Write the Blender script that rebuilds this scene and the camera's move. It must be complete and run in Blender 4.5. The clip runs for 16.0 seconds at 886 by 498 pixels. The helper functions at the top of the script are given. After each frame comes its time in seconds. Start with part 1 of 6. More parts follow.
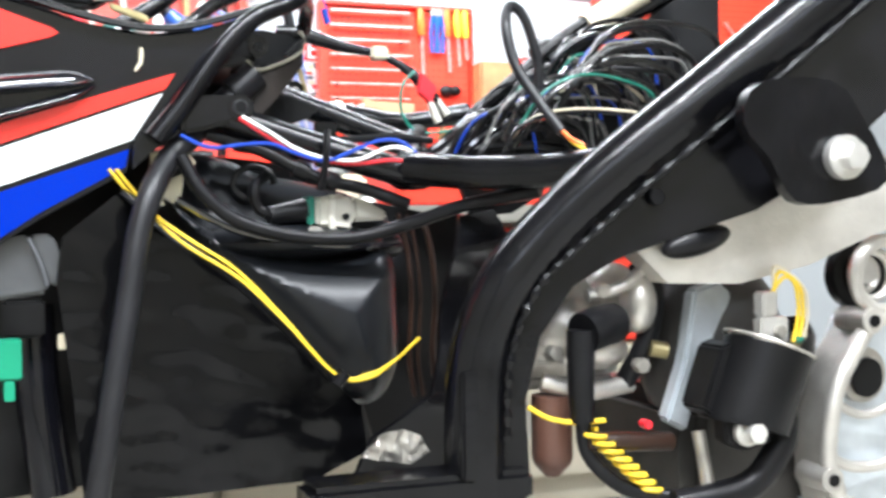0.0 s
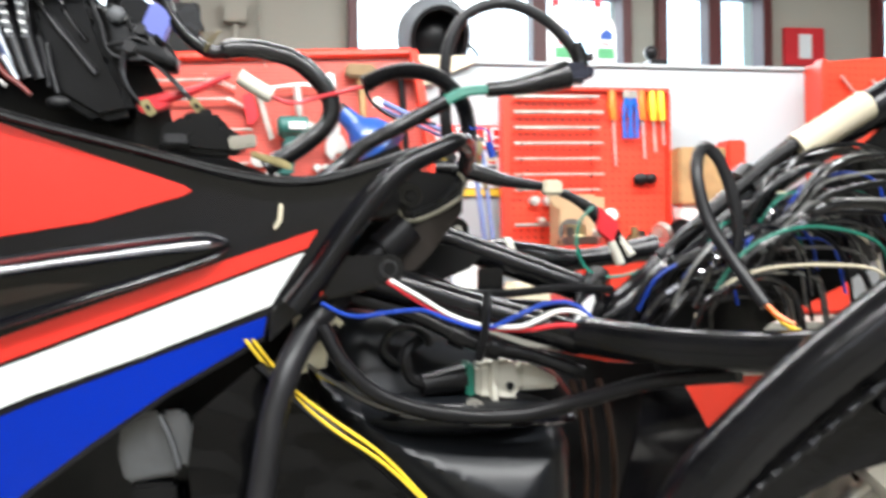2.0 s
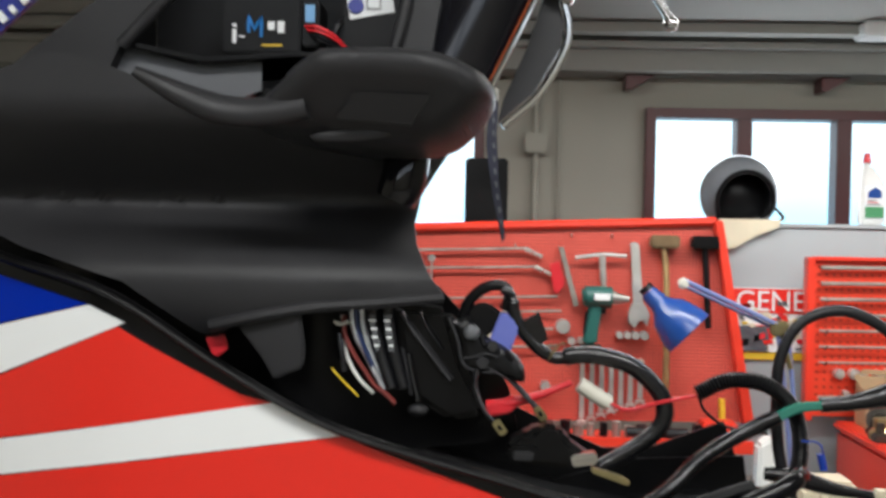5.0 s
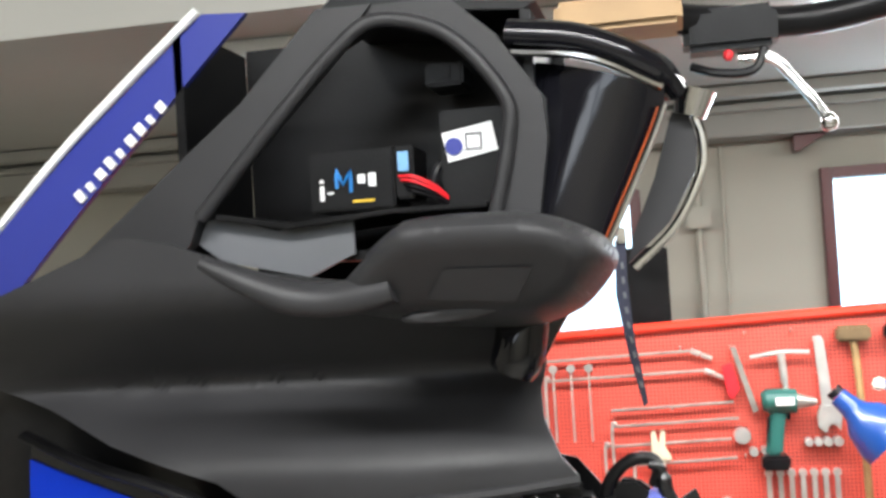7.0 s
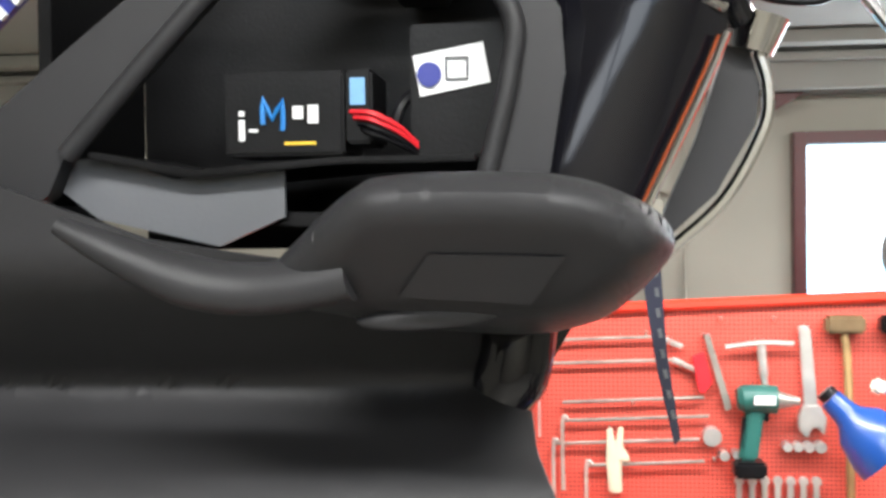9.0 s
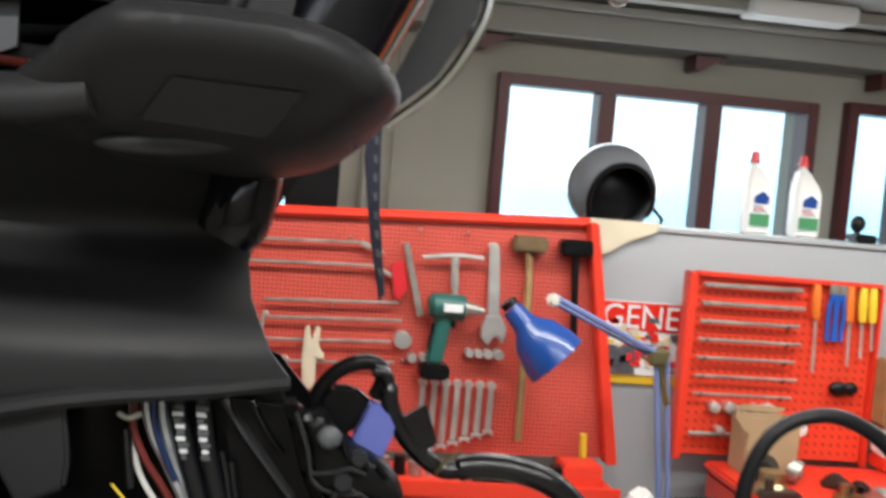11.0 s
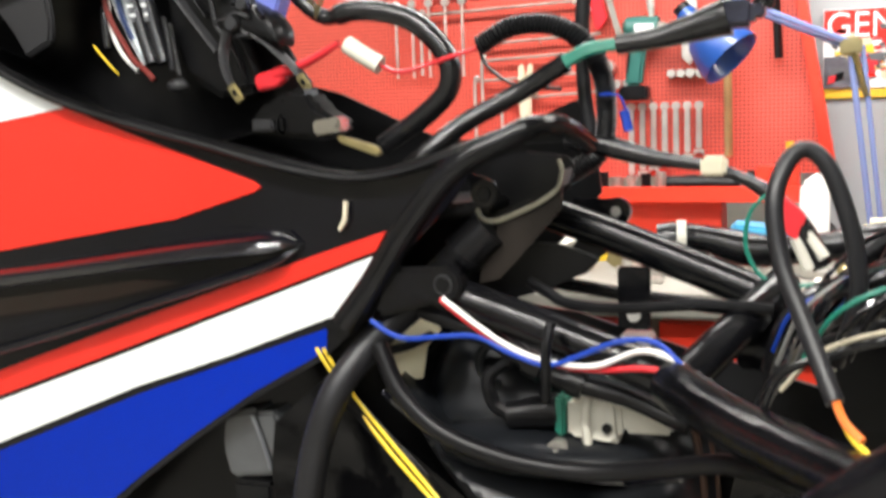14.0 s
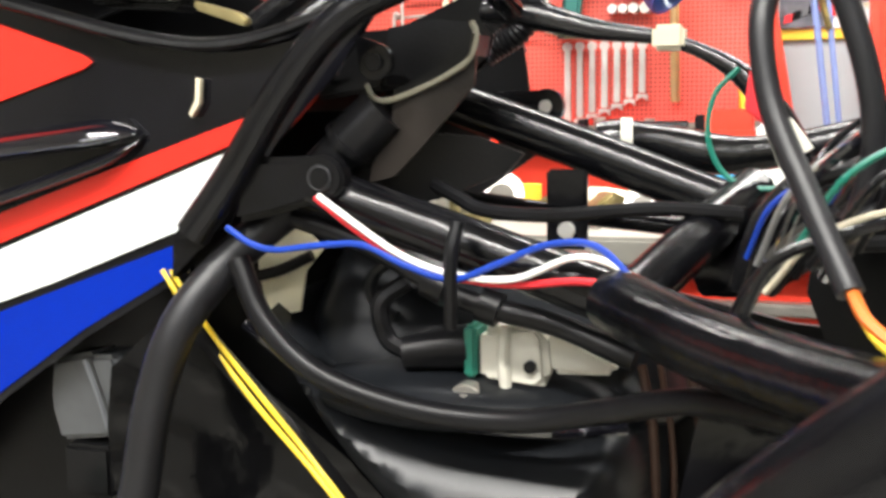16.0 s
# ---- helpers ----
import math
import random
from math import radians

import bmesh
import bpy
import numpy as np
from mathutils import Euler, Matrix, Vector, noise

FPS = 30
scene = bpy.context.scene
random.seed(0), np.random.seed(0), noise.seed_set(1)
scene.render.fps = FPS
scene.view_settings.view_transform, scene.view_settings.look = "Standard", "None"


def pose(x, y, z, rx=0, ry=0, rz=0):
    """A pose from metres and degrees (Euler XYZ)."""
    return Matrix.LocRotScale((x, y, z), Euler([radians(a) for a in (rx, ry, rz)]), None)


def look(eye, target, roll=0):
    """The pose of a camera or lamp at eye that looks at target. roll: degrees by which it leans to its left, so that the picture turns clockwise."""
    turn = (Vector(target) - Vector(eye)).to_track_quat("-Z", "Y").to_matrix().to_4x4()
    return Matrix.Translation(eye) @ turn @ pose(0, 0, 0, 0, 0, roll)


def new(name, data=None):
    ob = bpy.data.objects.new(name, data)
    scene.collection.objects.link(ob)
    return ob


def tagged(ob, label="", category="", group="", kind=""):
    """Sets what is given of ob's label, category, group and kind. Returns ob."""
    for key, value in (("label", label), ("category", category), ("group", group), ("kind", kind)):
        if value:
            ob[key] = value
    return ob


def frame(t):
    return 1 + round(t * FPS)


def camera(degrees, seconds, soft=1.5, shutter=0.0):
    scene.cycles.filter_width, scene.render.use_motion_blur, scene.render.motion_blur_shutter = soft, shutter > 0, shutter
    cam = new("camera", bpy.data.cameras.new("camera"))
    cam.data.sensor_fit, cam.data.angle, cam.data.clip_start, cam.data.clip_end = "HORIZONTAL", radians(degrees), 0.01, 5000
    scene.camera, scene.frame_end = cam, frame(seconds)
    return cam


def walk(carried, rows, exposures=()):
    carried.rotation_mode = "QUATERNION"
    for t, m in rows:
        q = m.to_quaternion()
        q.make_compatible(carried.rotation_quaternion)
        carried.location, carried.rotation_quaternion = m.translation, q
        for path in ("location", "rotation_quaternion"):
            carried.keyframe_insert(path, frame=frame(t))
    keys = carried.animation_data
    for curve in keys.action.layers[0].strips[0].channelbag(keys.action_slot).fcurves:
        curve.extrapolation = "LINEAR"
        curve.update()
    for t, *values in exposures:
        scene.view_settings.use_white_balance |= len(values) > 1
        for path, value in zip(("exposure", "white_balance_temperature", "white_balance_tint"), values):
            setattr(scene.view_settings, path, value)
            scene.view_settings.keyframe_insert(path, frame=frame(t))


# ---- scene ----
cam = camera(43.0, 16.0, soft=3.0, shutter=0.5)
PATH = [
    (0, (-0.073, -1.353, 0.715), (0.640, 0.515, 0.678), -0.69),
    (0.5, (0.010, -1.324, 0.718), (0.549, 0.602, 0.691), 0.19),
    (1, (0.029, -1.184, 0.819), (0.530, 0.752, 0.784), 0.10),
    (1.5, (0.006, -1.116, 0.861), (0.513, 0.818, 0.872), -0.40),
    (2, (0.055, -1.133, 0.922), (0.417, 0.834, 0.937), -0.65),
    (2.5, (-0.002, -1.135, 1.039), (0.253, 0.848, 0.992), 0.63),
    (3, (-0.091, -1.129, 1.128), (0.093, 0.860, 1.043), 1.71),
    (3.5, (-0.071, -1.136, 1.209), (0.026, 0.859, 1.113), 2.70),
    (4, (-0.102, -1.142, 1.281), (-0.018, 0.855, 1.208), 2.06),
    (4.5, (-0.100, -1.168, 1.353), (-0.090, 0.832, 1.320), 1.76),
    (5, (-0.081, -1.229, 1.436), (-0.170, 0.769, 1.407), 1.17),
    (7.5, (-0.001, -0.747, 1.644), (-0.431, 1.205, 1.700), -3.89),
    (8, (-0.056, -0.543, 1.659), (-0.462, 1.415, 1.675), -3.66),
    (10.5, (-0.199, -0.593, 1.611), (-0.030, 1.397, 1.505), 4.77),
    (11, (-0.184, -0.633, 1.571), (0.110, 1.341, 1.434), 5.03),
    (11.5, (-0.168, -0.742, 1.506), (0.195, 1.219, 1.358), 3.44),
    (12, (-0.137, -0.798, 1.424), (0.191, 1.170, 1.284), 1.36),
    (12.5, (-0.048, -0.845, 1.351), (0.149, 1.138, 1.182), 0.47),
    (13, (0.238, -0.883, 1.289), (0.097, 1.102, 1.084), -0.67),
    (13.5, (0.593, -0.863, 1.208), (0.058, 1.049, 0.966), -1.25),
    (14, (0.734, -0.800, 1.117), (0.007, 1.046, 0.858), -1.91),
    (14.5, (0.715, -0.689, 0.994), (0.043, 1.183, 0.792), -1.03),
    (15, (0.642, -0.615, 1.010), (0.052, 1.282, 0.781), -0.82),
    (15.5, (0.600, -0.573, 0.986), (0.077, 1.344, 0.763), -0.59),
    (16, (0.678, -0.517, 0.969), (0.055, 1.367, 0.717), -0.90),
]
EXPOSURES = [(0, 1.85, 5850, 10), (1.5, 1.55, 6000, 10), (2.5, 1.05, 6350, 10), (3.5, 0.65, 6400, 10), (5, 0.12, 6300, 10), (7.5, 1.45, 6300, 10), (8, 1.5, 6300, 10), (10.5, 0.42, 6450, 10), (11, 0.15, 6450, 10), (11.5, -0.05, 6500, 10), (12.5, 0.0, 6500, 10), (13.5, 0.78, 6550, 10), (14.5, 1.4, 6500, 10), (16, 1.52, 6500, 10)]
walk(cam, [(t, look(eye, target, roll)) for t, eye, target, roll in PATH], EXPOSURES)

# ---- world and lights ----
world = bpy.data.worlds.new("sky")
scene.world = world
world.use_nodes = True
wn = world.node_tree.nodes
sky = wn.new("ShaderNodeTexSky")
sky.sky_type, sky.sun_disc = "NISHITA", False
sky.sun_elevation, sky.sun_rotation = radians(38), radians(200)
world.node_tree.links.new(sky.outputs[0], wn["Background"].inputs[0])
wn["Background"].inputs[1].default_value = 0.12


def area(name, m, sx, sy, power, color=(1, 1, 1)):
    d = bpy.data.lights.new(name, "AREA")
    d.shape, d.size, d.size_y, d.energy, d.color = "RECTANGLE", sx, sy, power, color
    ob = new(name, d)
    ob.matrix_world = m
    return ob


sun_data = bpy.data.lights.new("sun", "SUN")
sun_data.energy, sun_data.angle, sun_data.color = 2.0, radians(0.5), (1, 0.95, 0.88)
new("sun", sun_data).matrix_world = pose(0, 0, 6, 50, 0, -20)
# light of an added, unseen high window strip behind the camera; daylight of the windows
for lx in (-1.6, -0.3, 1.1, 2.4):
    area("added_clerestory_light", look((lx, -3.52, 2.75), (lx * 0.5 + 0.1, 0, 0.9)), 1.1, 0.42, 2.4, (0.96, 0.98, 1.0))
area("window_daylight", look((0.95, 2.66, 1.72), (0.8, 0, 1.0)), 1.0, 0.42, 6, (0.92, 0.97, 1.0))
# overhead fluorescent rows, added out of view to light scooter and bench
for lx, ly, lz, power in ((0.6, 1.25, 2.075, 37), (0.3, -1.35, 3.15, 100), (0.2, -2.7, 3.15, 26)):
    area("added_overhead_row", look((lx, ly, lz), (lx, ly + (0.25 if ly > 0 else 0.12), 0)), 3.0, 0.16, power, (1.0, 0.98, 0.93))


# ---- materials ----
def mat(name, color, rough=0.5, metal=0.0, var=0.25, scale=30.0, bump=0.1, coat=0.0, spec=0.5, fine=220.0):
    m = bpy.data.materials.new(name)
    m.use_nodes = True
    nt = m.node_tree
    b = nt.nodes["Principled BSDF"]
    tc = nt.nodes.new("ShaderNodeTexCoord")
    big, small = nt.nodes.new("ShaderNodeTexNoise"), nt.nodes.new("ShaderNodeTexNoise")
    big.inputs["Scale"].default_value, big.inputs["Detail"].default_value = scale / 4, 4
    small.inputs["Scale"].default_value, small.inputs["Detail"].default_value = fine, 3
    for n in (big, small):
        nt.links.new(tc.outputs["Object"], n.inputs["Vector"])
    ramp = nt.nodes.new("ShaderNodeMapRange")
    ramp.inputs["From Min"].default_value, ramp.inputs["From Max"].default_value = 0.3, 0.7
    ramp.inputs["To Min"].default_value, ramp.inputs["To Max"].default_value = 1 - var, 1 + var * 0.6
    nt.links.new(big.outputs["Fac"], ramp.inputs["Value"])
    mul = nt.nodes.new("ShaderNodeMix")
    mul.data_type, mul.blend_type = "RGBA", "MULTIPLY"
    mul.inputs["Factor"].default_value = 1
    mul.inputs["A"].default_value = (*color, 1)
    nt.links.new(ramp.outputs[0], mul.inputs["B"])
    nt.links.new(mul.outputs["Result"], b.inputs["Base Color"])
    rr = nt.nodes.new("ShaderNodeMapRange")
    rr.inputs["To Min"].default_value, rr.inputs["To Max"].default_value = max(0.02, rough * 0.8), min(1, rough * 1.2)
    nt.links.new(big.outputs["Fac"], rr.inputs["Value"])
    nt.links.new(rr.outputs[0], b.inputs["Roughness"])
    b.inputs["Metallic"].default_value = metal
    b.inputs["Coat Weight"].default_value = coat
    b.inputs["Coat Roughness"].default_value = 0.06
    b.inputs["Specular IOR Level"].default_value = spec
    if bump:
        bp = nt.nodes.new("ShaderNodeBump")
        bp.inputs["Strength"].default_value, bp.inputs["Distance"].default_value = bump, 0.002
        nt.links.new(small.outputs["Fac"], bp.inputs["Height"])
        nt.links.new(bp.outputs[0], b.inputs["Normal"])
    return m


def dotted(name, color, pitch, hole=0.3, rough=0.4):
    """Painted sheet metal punched with rows of small holes."""
    m = mat(name, color, rough, 0.0, 0.15, 12, 0.05)
    nt = m.node_tree
    tc = nt.nodes.new("ShaderNodeTexCoord")
    sep = nt.nodes.new("ShaderNodeSeparateXYZ")
    nt.links.new(tc.outputs["Object"], sep.inputs[0])
    acc = None
    for axis in ("X", "Z"):
        a = nt.nodes.new("ShaderNodeMath")
        a.operation = "MULTIPLY"
        a.inputs[1].default_value = math.pi / pitch
        nt.links.new(sep.outputs[axis], a.inputs[0])
        s = nt.nodes.new("ShaderNodeMath")
        s.operation = "SINE"
        nt.links.new(a.outputs[0], s.inputs[0])
        q = nt.nodes.new("ShaderNodeMath")
        q.operation = "MULTIPLY"
        nt.links.new(s.outputs[0], q.inputs[0])
        nt.links.new(s.outputs[0], q.inputs[1])
        if acc is None:
            acc = q
        else:
            add = nt.nodes.new("ShaderNodeMath")
            add.operation = "MINIMUM"
            nt.links.new(acc.outputs[0], add.inputs[0])
            nt.links.new(q.outputs[0], add.inputs[1])
            acc = add
    step = nt.nodes.new("ShaderNodeMapRange")
    step.inputs["From Min"].default_value, step.inputs["From Max"].default_value = 1 - hole - 0.1, 1 - hole + 0.1
    nt.links.new(acc.outputs[0], step.inputs["Value"])
    b = nt.nodes["Principled BSDF"]
    old = b.inputs["Base Color"].links[0].from_socket
    mix = nt.nodes.new("ShaderNodeMix")
    mix.data_type = "RGBA"
    nt.links.new(step.outputs[0], mix.inputs["Factor"])
    nt.links.new(old, mix.inputs["A"])
    mix.inputs["B"].default_value = (color[0] * 0.35, color[1] * 0.3, color[2] * 0.3, 1)
    nt.links.new(mix.outputs["Result"], b.inputs["Base Color"])
    return m


def glow(name, color, power):
    m = bpy.data.materials.new(name)
    m.use_nodes = True
    nt = m.node_tree
    b = nt.nodes["Principled BSDF"]
    n = nt.nodes.new("ShaderNodeTexNoise")
    n.inputs["Scale"].default_value = 0.9
    n.inputs["Detail"].default_value = 5
    r = nt.nodes.new("ShaderNodeValToRGB")
    r.color_ramp.elements[0].position, r.color_ramp.elements[1].position = 0.4, 0.6
    r.color_ramp.elements[0].color, r.color_ramp.elements[1].color = (*color, 1), (1, 1, 1, 1)
    nt.links.new(n.outputs["Fac"], r.inputs[0])
    nt.links.new(r.outputs[0], b.inputs["Emission Color"])
    b.inputs["Emission Strength"].default_value = power
    b.inputs["Base Color"].default_value = (0, 0, 0, 1)
    return m


BLACK = mat("black_plastic", (0.005, 0.005, 0.0055), 0.32, 0, 0.4, 40, 0.15, spec=0.2)
GLOSS = mat("gloss_black_paint", (0.005, 0.005, 0.007), 0.10, 0, 0.3, 30, 0.0, coat=0.15, spec=0.3)
FRAME = mat("black_frame_enamel", (0.004, 0.004, 0.005), 0.21, 0, 0.5, 60, 0.35, coat=0.08, fine=70, spec=0.26)
RUBBER = mat("black_rubber", (0.006, 0.006, 0.007), 0.33, 0, 0.3, 60, 0.1, spec=0.22)
TAPE = mat("black_loom_tape", (0.006, 0.006, 0.007), 0.22, 0, 0.4, 120, 0.5, fine=130)
RIDGE = mat("polished_black_paint", (0.006, 0.006, 0.009), 0.07, 0, 0.3, 30, 0.0, coat=1.0, spec=0.9)
GREYPL = mat("dark_grey_plastic", (0.024, 0.024, 0.026), 0.42, 0, 0.15, 20, 0.25, fine=900, spec=0.28)
MIDGREY = mat("mid_grey_plastic", (0.10, 0.105, 0.115), 0.5, 0, 0.15, 20, 0.1)
HOSE = mat("dull_grey_rubber", (0.011, 0.011, 0.013), 0.40, 0, 0.2, 50, 0.1, spec=0.35)
RED = mat("red_gloss_paint", (0.72, 0.022, 0.012), 0.3, 0, 0.05, 8, 0.0, coat=0.35)
DRED = mat("dark_red_reflector", (0.012, 0.0015, 0.0015), 0.15, 0, 0.1, 8, 0.0, coat=0.6)
WHITE = mat("white_gloss_paint", (0.78, 0.80, 0.80), 0.3, 0, 0.04, 8, 0.0, coat=0.3)
BLUE = mat("blue_gloss_paint", (0.0006, 0.020, 0.33), 0.25, 0, 0.08, 8, 0.0, coat=0.0, spec=0.15)
NAVY = mat("navy_paint", (0.02, 0.03, 0.22), 0.35, 0, 0.08, 8, 0.0)
STEEL = mat("bright_steel", (0.74, 0.73, 0.70), 0.30, 0.72, 0.2, 60, 0.05)
CHROME = mat("polished_chrome", (0.62, 0.61, 0.60), 0.14, 1.0, 0.15, 60, 0.03)
DSTEEL = mat("dull_steel", (0.45, 0.43, 0.39), 0.38, 0.75, 0.3, 80, 0.1)
ALU = mat("cast_aluminium", (0.62, 0.60, 0.56), 0.36, 0.75, 0.22, 50, 0.45, fine=160)
BRASS = mat("yellow_zinc_plate", (0.42, 0.36, 0.19), 0.30, 0.9, 0.3, 60, 0.1)
YELLOW = mat("yellow_wire", (0.78, 0.55, 0.03), 0.4, 0, 0.15, 60, 0.0)
WRED = mat("red_wire", (0.62, 0.02, 0.03), 0.4, 0, 0.1, 60, 0.0)
WBLUE = mat("blue_wire", (0.004, 0.04, 0.34), 0.4, 0, 0.1, 60, 0.0)
WWHITE = mat("white_wire", (0.8, 0.79, 0.76), 0.4, 0, 0.1, 60, 0.0)
WGREEN = mat("green_wire", (0.01, 0.16, 0.11), 0.4, 0, 0.1, 60, 0.0)
CLEARP = mat("milky_plastic", (0.62, 0.60, 0.52), 0.45, 0, 0.12, 40, 0.05)
LILAC = mat("lilac_connector", (0.13, 0.16, 0.50), 0.45, 0, 0.1, 40, 0.05)
BOARD = dotted("red_perforated_board", (0.66, 0.100, 0.072), 0.0095, 0.50)
BOARD2 = dotted("red_pegboard", (0.72, 0.050, 0.020), 0.0205, 0.22)
REDMET = mat("red_sheet_metal", (0.70, 0.040, 0.018), 0.35, 0, 0.12, 10, 0.05)
WALLP = mat("beige_wall_paint", (0.38, 0.365, 0.31), 0.85, 0, 0.10, 6, 0.2, fine=80)
GREYW = mat("grey_panel_paint", (0.36, 0.385, 0.40), 0.6, 0, 0.07, 6, 0.05)
CEIL = mat("grey_ceiling_paint", (0.33, 0.325, 0.30), 0.85, 0, 0.1, 5, 0.2, fine=60)
FLOORM = mat("pale_concrete", (0.33, 0.32, 0.29), 0.6, 0, 0.25, 10, 0.2, fine=120)
WINF = mat("dark_red_window_paint", (0.085, 0.012, 0.012), 0.4, 0, 0.15, 12, 0.05)
WOOD = mat("worn_wood", (0.33, 0.21, 0.09), 0.6, 0, 0.35, 60, 0.2)
CARD = mat("brown_cardboard", (0.40, 0.27, 0.15), 0.8, 0, 0.15, 30, 0.15)
CREAM = mat("cream_cloth", (0.62, 0.56, 0.42), 0.8, 0, 0.15, 30, 0.2)
LAMPB = mat("blue_lamp_enamel", (0.010, 0.055, 0.25), 0.3, 0, 0.08, 10, 0.0, coat=0.3)
LAMPA = mat("pale_blue_arm", (0.14, 0.18, 0.36), 0.4, 0, 0.1, 10, 0.0)
DRILLG = mat("teal_tool_plastic", (0.014, 0.10, 0.085), 0.45, 0, 0.15, 40, 0.1)
HELM = mat("grey_helmet_shell", (0.20, 0.21, 0.23), 0.25, 0.3, 0.2, 20, 0.0, coat=0.3)
YBAND = mat("yellow_band", (0.75, 0.50, 0.03), 0.5, 0, 0.05, 20, 0.0)
BOTW = mat("white_bottle_plastic", (0.72, 0.72, 0.70), 0.4, 0, 0.05, 20, 0.0)
GRN = mat("green_print", (0.05, 0.22, 0.09), 0.5, 0, 0.15, 40, 0.0)
PAPER = mat("white_sticker", (0.75, 0.77, 0.78), 0.5, 0, 0.03, 20, 0.0)
BENCHM = mat("grey_bench_top", (0.26, 0.25, 0.22), 0.6, 0, 0.3, 14, 0.1)
ORANGE = mat("orange_plastic", (0.72, 0.16, 0.02), 0.4, 0, 0.1, 30, 0.0)
DAY = glow("bright_daylight", (0.38, 0.78, 1.0), 1.7)


# ---- mesh helpers ----
def spline(pts, steps=6, closed=False):
    v = [Vector(p) for p in pts]
    n, out = len(v), []
    for i in range(n if closed else n - 1):
        a, b = v[i], v[(i + 1) % n]
        p = v[i - 1] if (closed or i > 0) else 2 * a - b
        q = v[(i + 2) % n] if (closed or i < n - 2) else 2 * b - a
        for k in range(steps):
            s = k / steps
            out.append(0.5 * (2 * a + (b - p) * s + (2 * p - 5 * a + 4 * b - q) * s * s + (3 * a - p - 3 * b + q) * s**3))
    if not closed:
        out.append(v[-1])
    return out


def tube(pts, r, sides=10, steps=6, wave=0.0, taper=None, bm=None, flat=1.0, cap=True):
    """A round bar or hose along a smooth line; wave: depth of corrugation."""
    bm = bm or bmesh.new()
    line = spline(pts, steps) if len(pts) > 2 else [Vector(p) for p in pts]
    if wave:
        fine = []
        for a, b in zip(line, line[1:]):
            m = max(2, int((b - a).length / (r * 0.09)))
            fine += [a.lerp(b, k / m) for k in range(m)]
        line = fine + [line[-1]]
    rings, up = [], Vector((0.3, 0.9, 0.31)).normalized()
    for i, p in enumerate(line):
        d = (line[min(i + 1, len(line) - 1)] - line[max(i - 1, 0)]).normalized()
        u = (up - d * up.dot(d)).normalized()
        up, w = u, d.cross(u)
        s = i / max(1, len(line) - 1)
        rad = r * (taper(s) if taper else 1) * (1 - wave * (0.5 + 0.5 * math.cos(i * math.pi / 2)) if wave else 1)
        rings.append([bm.verts.new(p + rad * (math.cos(t) * u + flat * math.sin(t) * w)) for t in (2 * math.pi * k / sides for k in range(sides))])
    for a, b in zip(rings, rings[1:]):
        for k in range(sides):
            bm.faces.new((a[k], a[(k + 1) % sides], b[(k + 1) % sides], b[k]))
    if cap:
        bm.faces.new(rings[0][::-1])
        bm.faces.new(rings[-1])
    return bm


def sheet(outline, yf, thick=0.006, seg=0.05, smooth=0):
    """A bent panel: an outline in x and z, at the depth yf(x, z)."""
    pts = [(x, z) for x, z in outline]
    if smooth:
        pts = [(p.x, p.z) for p in spline([(x, 0, z) for x, z in pts], smooth, True)]
    bm = bmesh.new()
    f = bm.faces.new([bm.verts.new((x, 0, z)) for x, z in pts])
    f.normal_update()
    bmesh.ops.triangulate(bm, faces=[f])
    for _ in range(5):
        long = [e for e in bm.edges if e.calc_length() > seg]
        if not long:
            break
        bmesh.ops.subdivide_edges(bm, edges=long, cuts=1)
        bmesh.ops.triangulate(bm, faces=[f for f in bm.faces if len(f.verts) > 3])
    if callable(yf):
        for v in bm.verts:
            v.co.y = yf(v.co.x, v.co.z)
    else:
        for v in bm.verts:
            v.co.y = yf
    got = bmesh.ops.extrude_face_region(bm, geom=list(bm.faces))["geom"]
    for v in got:
        if isinstance(v, bmesh.types.BMVert):
            v.co.y += thick
    bmesh.ops.recalc_face_normals(bm, faces=bm.faces)
    return bm


def edge_gap(x, z, pts):
    """The distance from a point to the nearest side of an outline."""
    best = 9.0
    for (ax, az), (bx, bz) in zip(pts, pts[1:] + pts[:1]):
        dx, dz = bx - ax, bz - az
        s = max(0.0, min(1.0, ((x - ax) * dx + (z - az) * dz) / (dx * dx + dz * dz + 1e-12)))
        best = min(best, math.hypot(x - ax - s * dx, z - az - s * dz))
    return best


def pillow(outline, y0, deep, r, thick=0.02, seg=0.014, lean=0.0):
    """A thick moulded panel with broadly rounded edges."""
    pts = [(p.x, p.z) for p in spline([(x, 0, z) for x, z in outline], 4, True)]
    zm = sum(z for _, z in pts) / len(pts)

    def yf(x, z):
        q = 1 - min(1.0, edge_gap(x, z, pts) / r)
        return y0 + deep * (1 - math.sqrt(max(0.0, 1 - q * q))) + lean * (z - zm)

    return sheet(pts, yf, thick, seg)


def prism(outline, y0, y1, bevel=0.002, smooth=0):
    pts = [(x, z) for x, z in outline]
    if smooth:
        pts = [(p.x, p.z) for p in spline([(x, 0, z) for x, z in pts], smooth, True)]
    bm = bmesh.new()
    f = bm.faces.new([bm.verts.new((x, y0, z)) for x, z in pts])
    f.normal_update()
    for v in bmesh.ops.extrude_face_region(bm, geom=[f])["geom"]:
        if isinstance(v, bmesh.types.BMVert):
            v.co.y = y1
    bmesh.ops.recalc_face_normals(bm, faces=bm.faces)
    if bevel:
        bmesh.ops.bevel(bm, geom=list(bm.edges), offset=bevel, segments=2, affect="EDGES", clamp_overlap=True)
    return bm


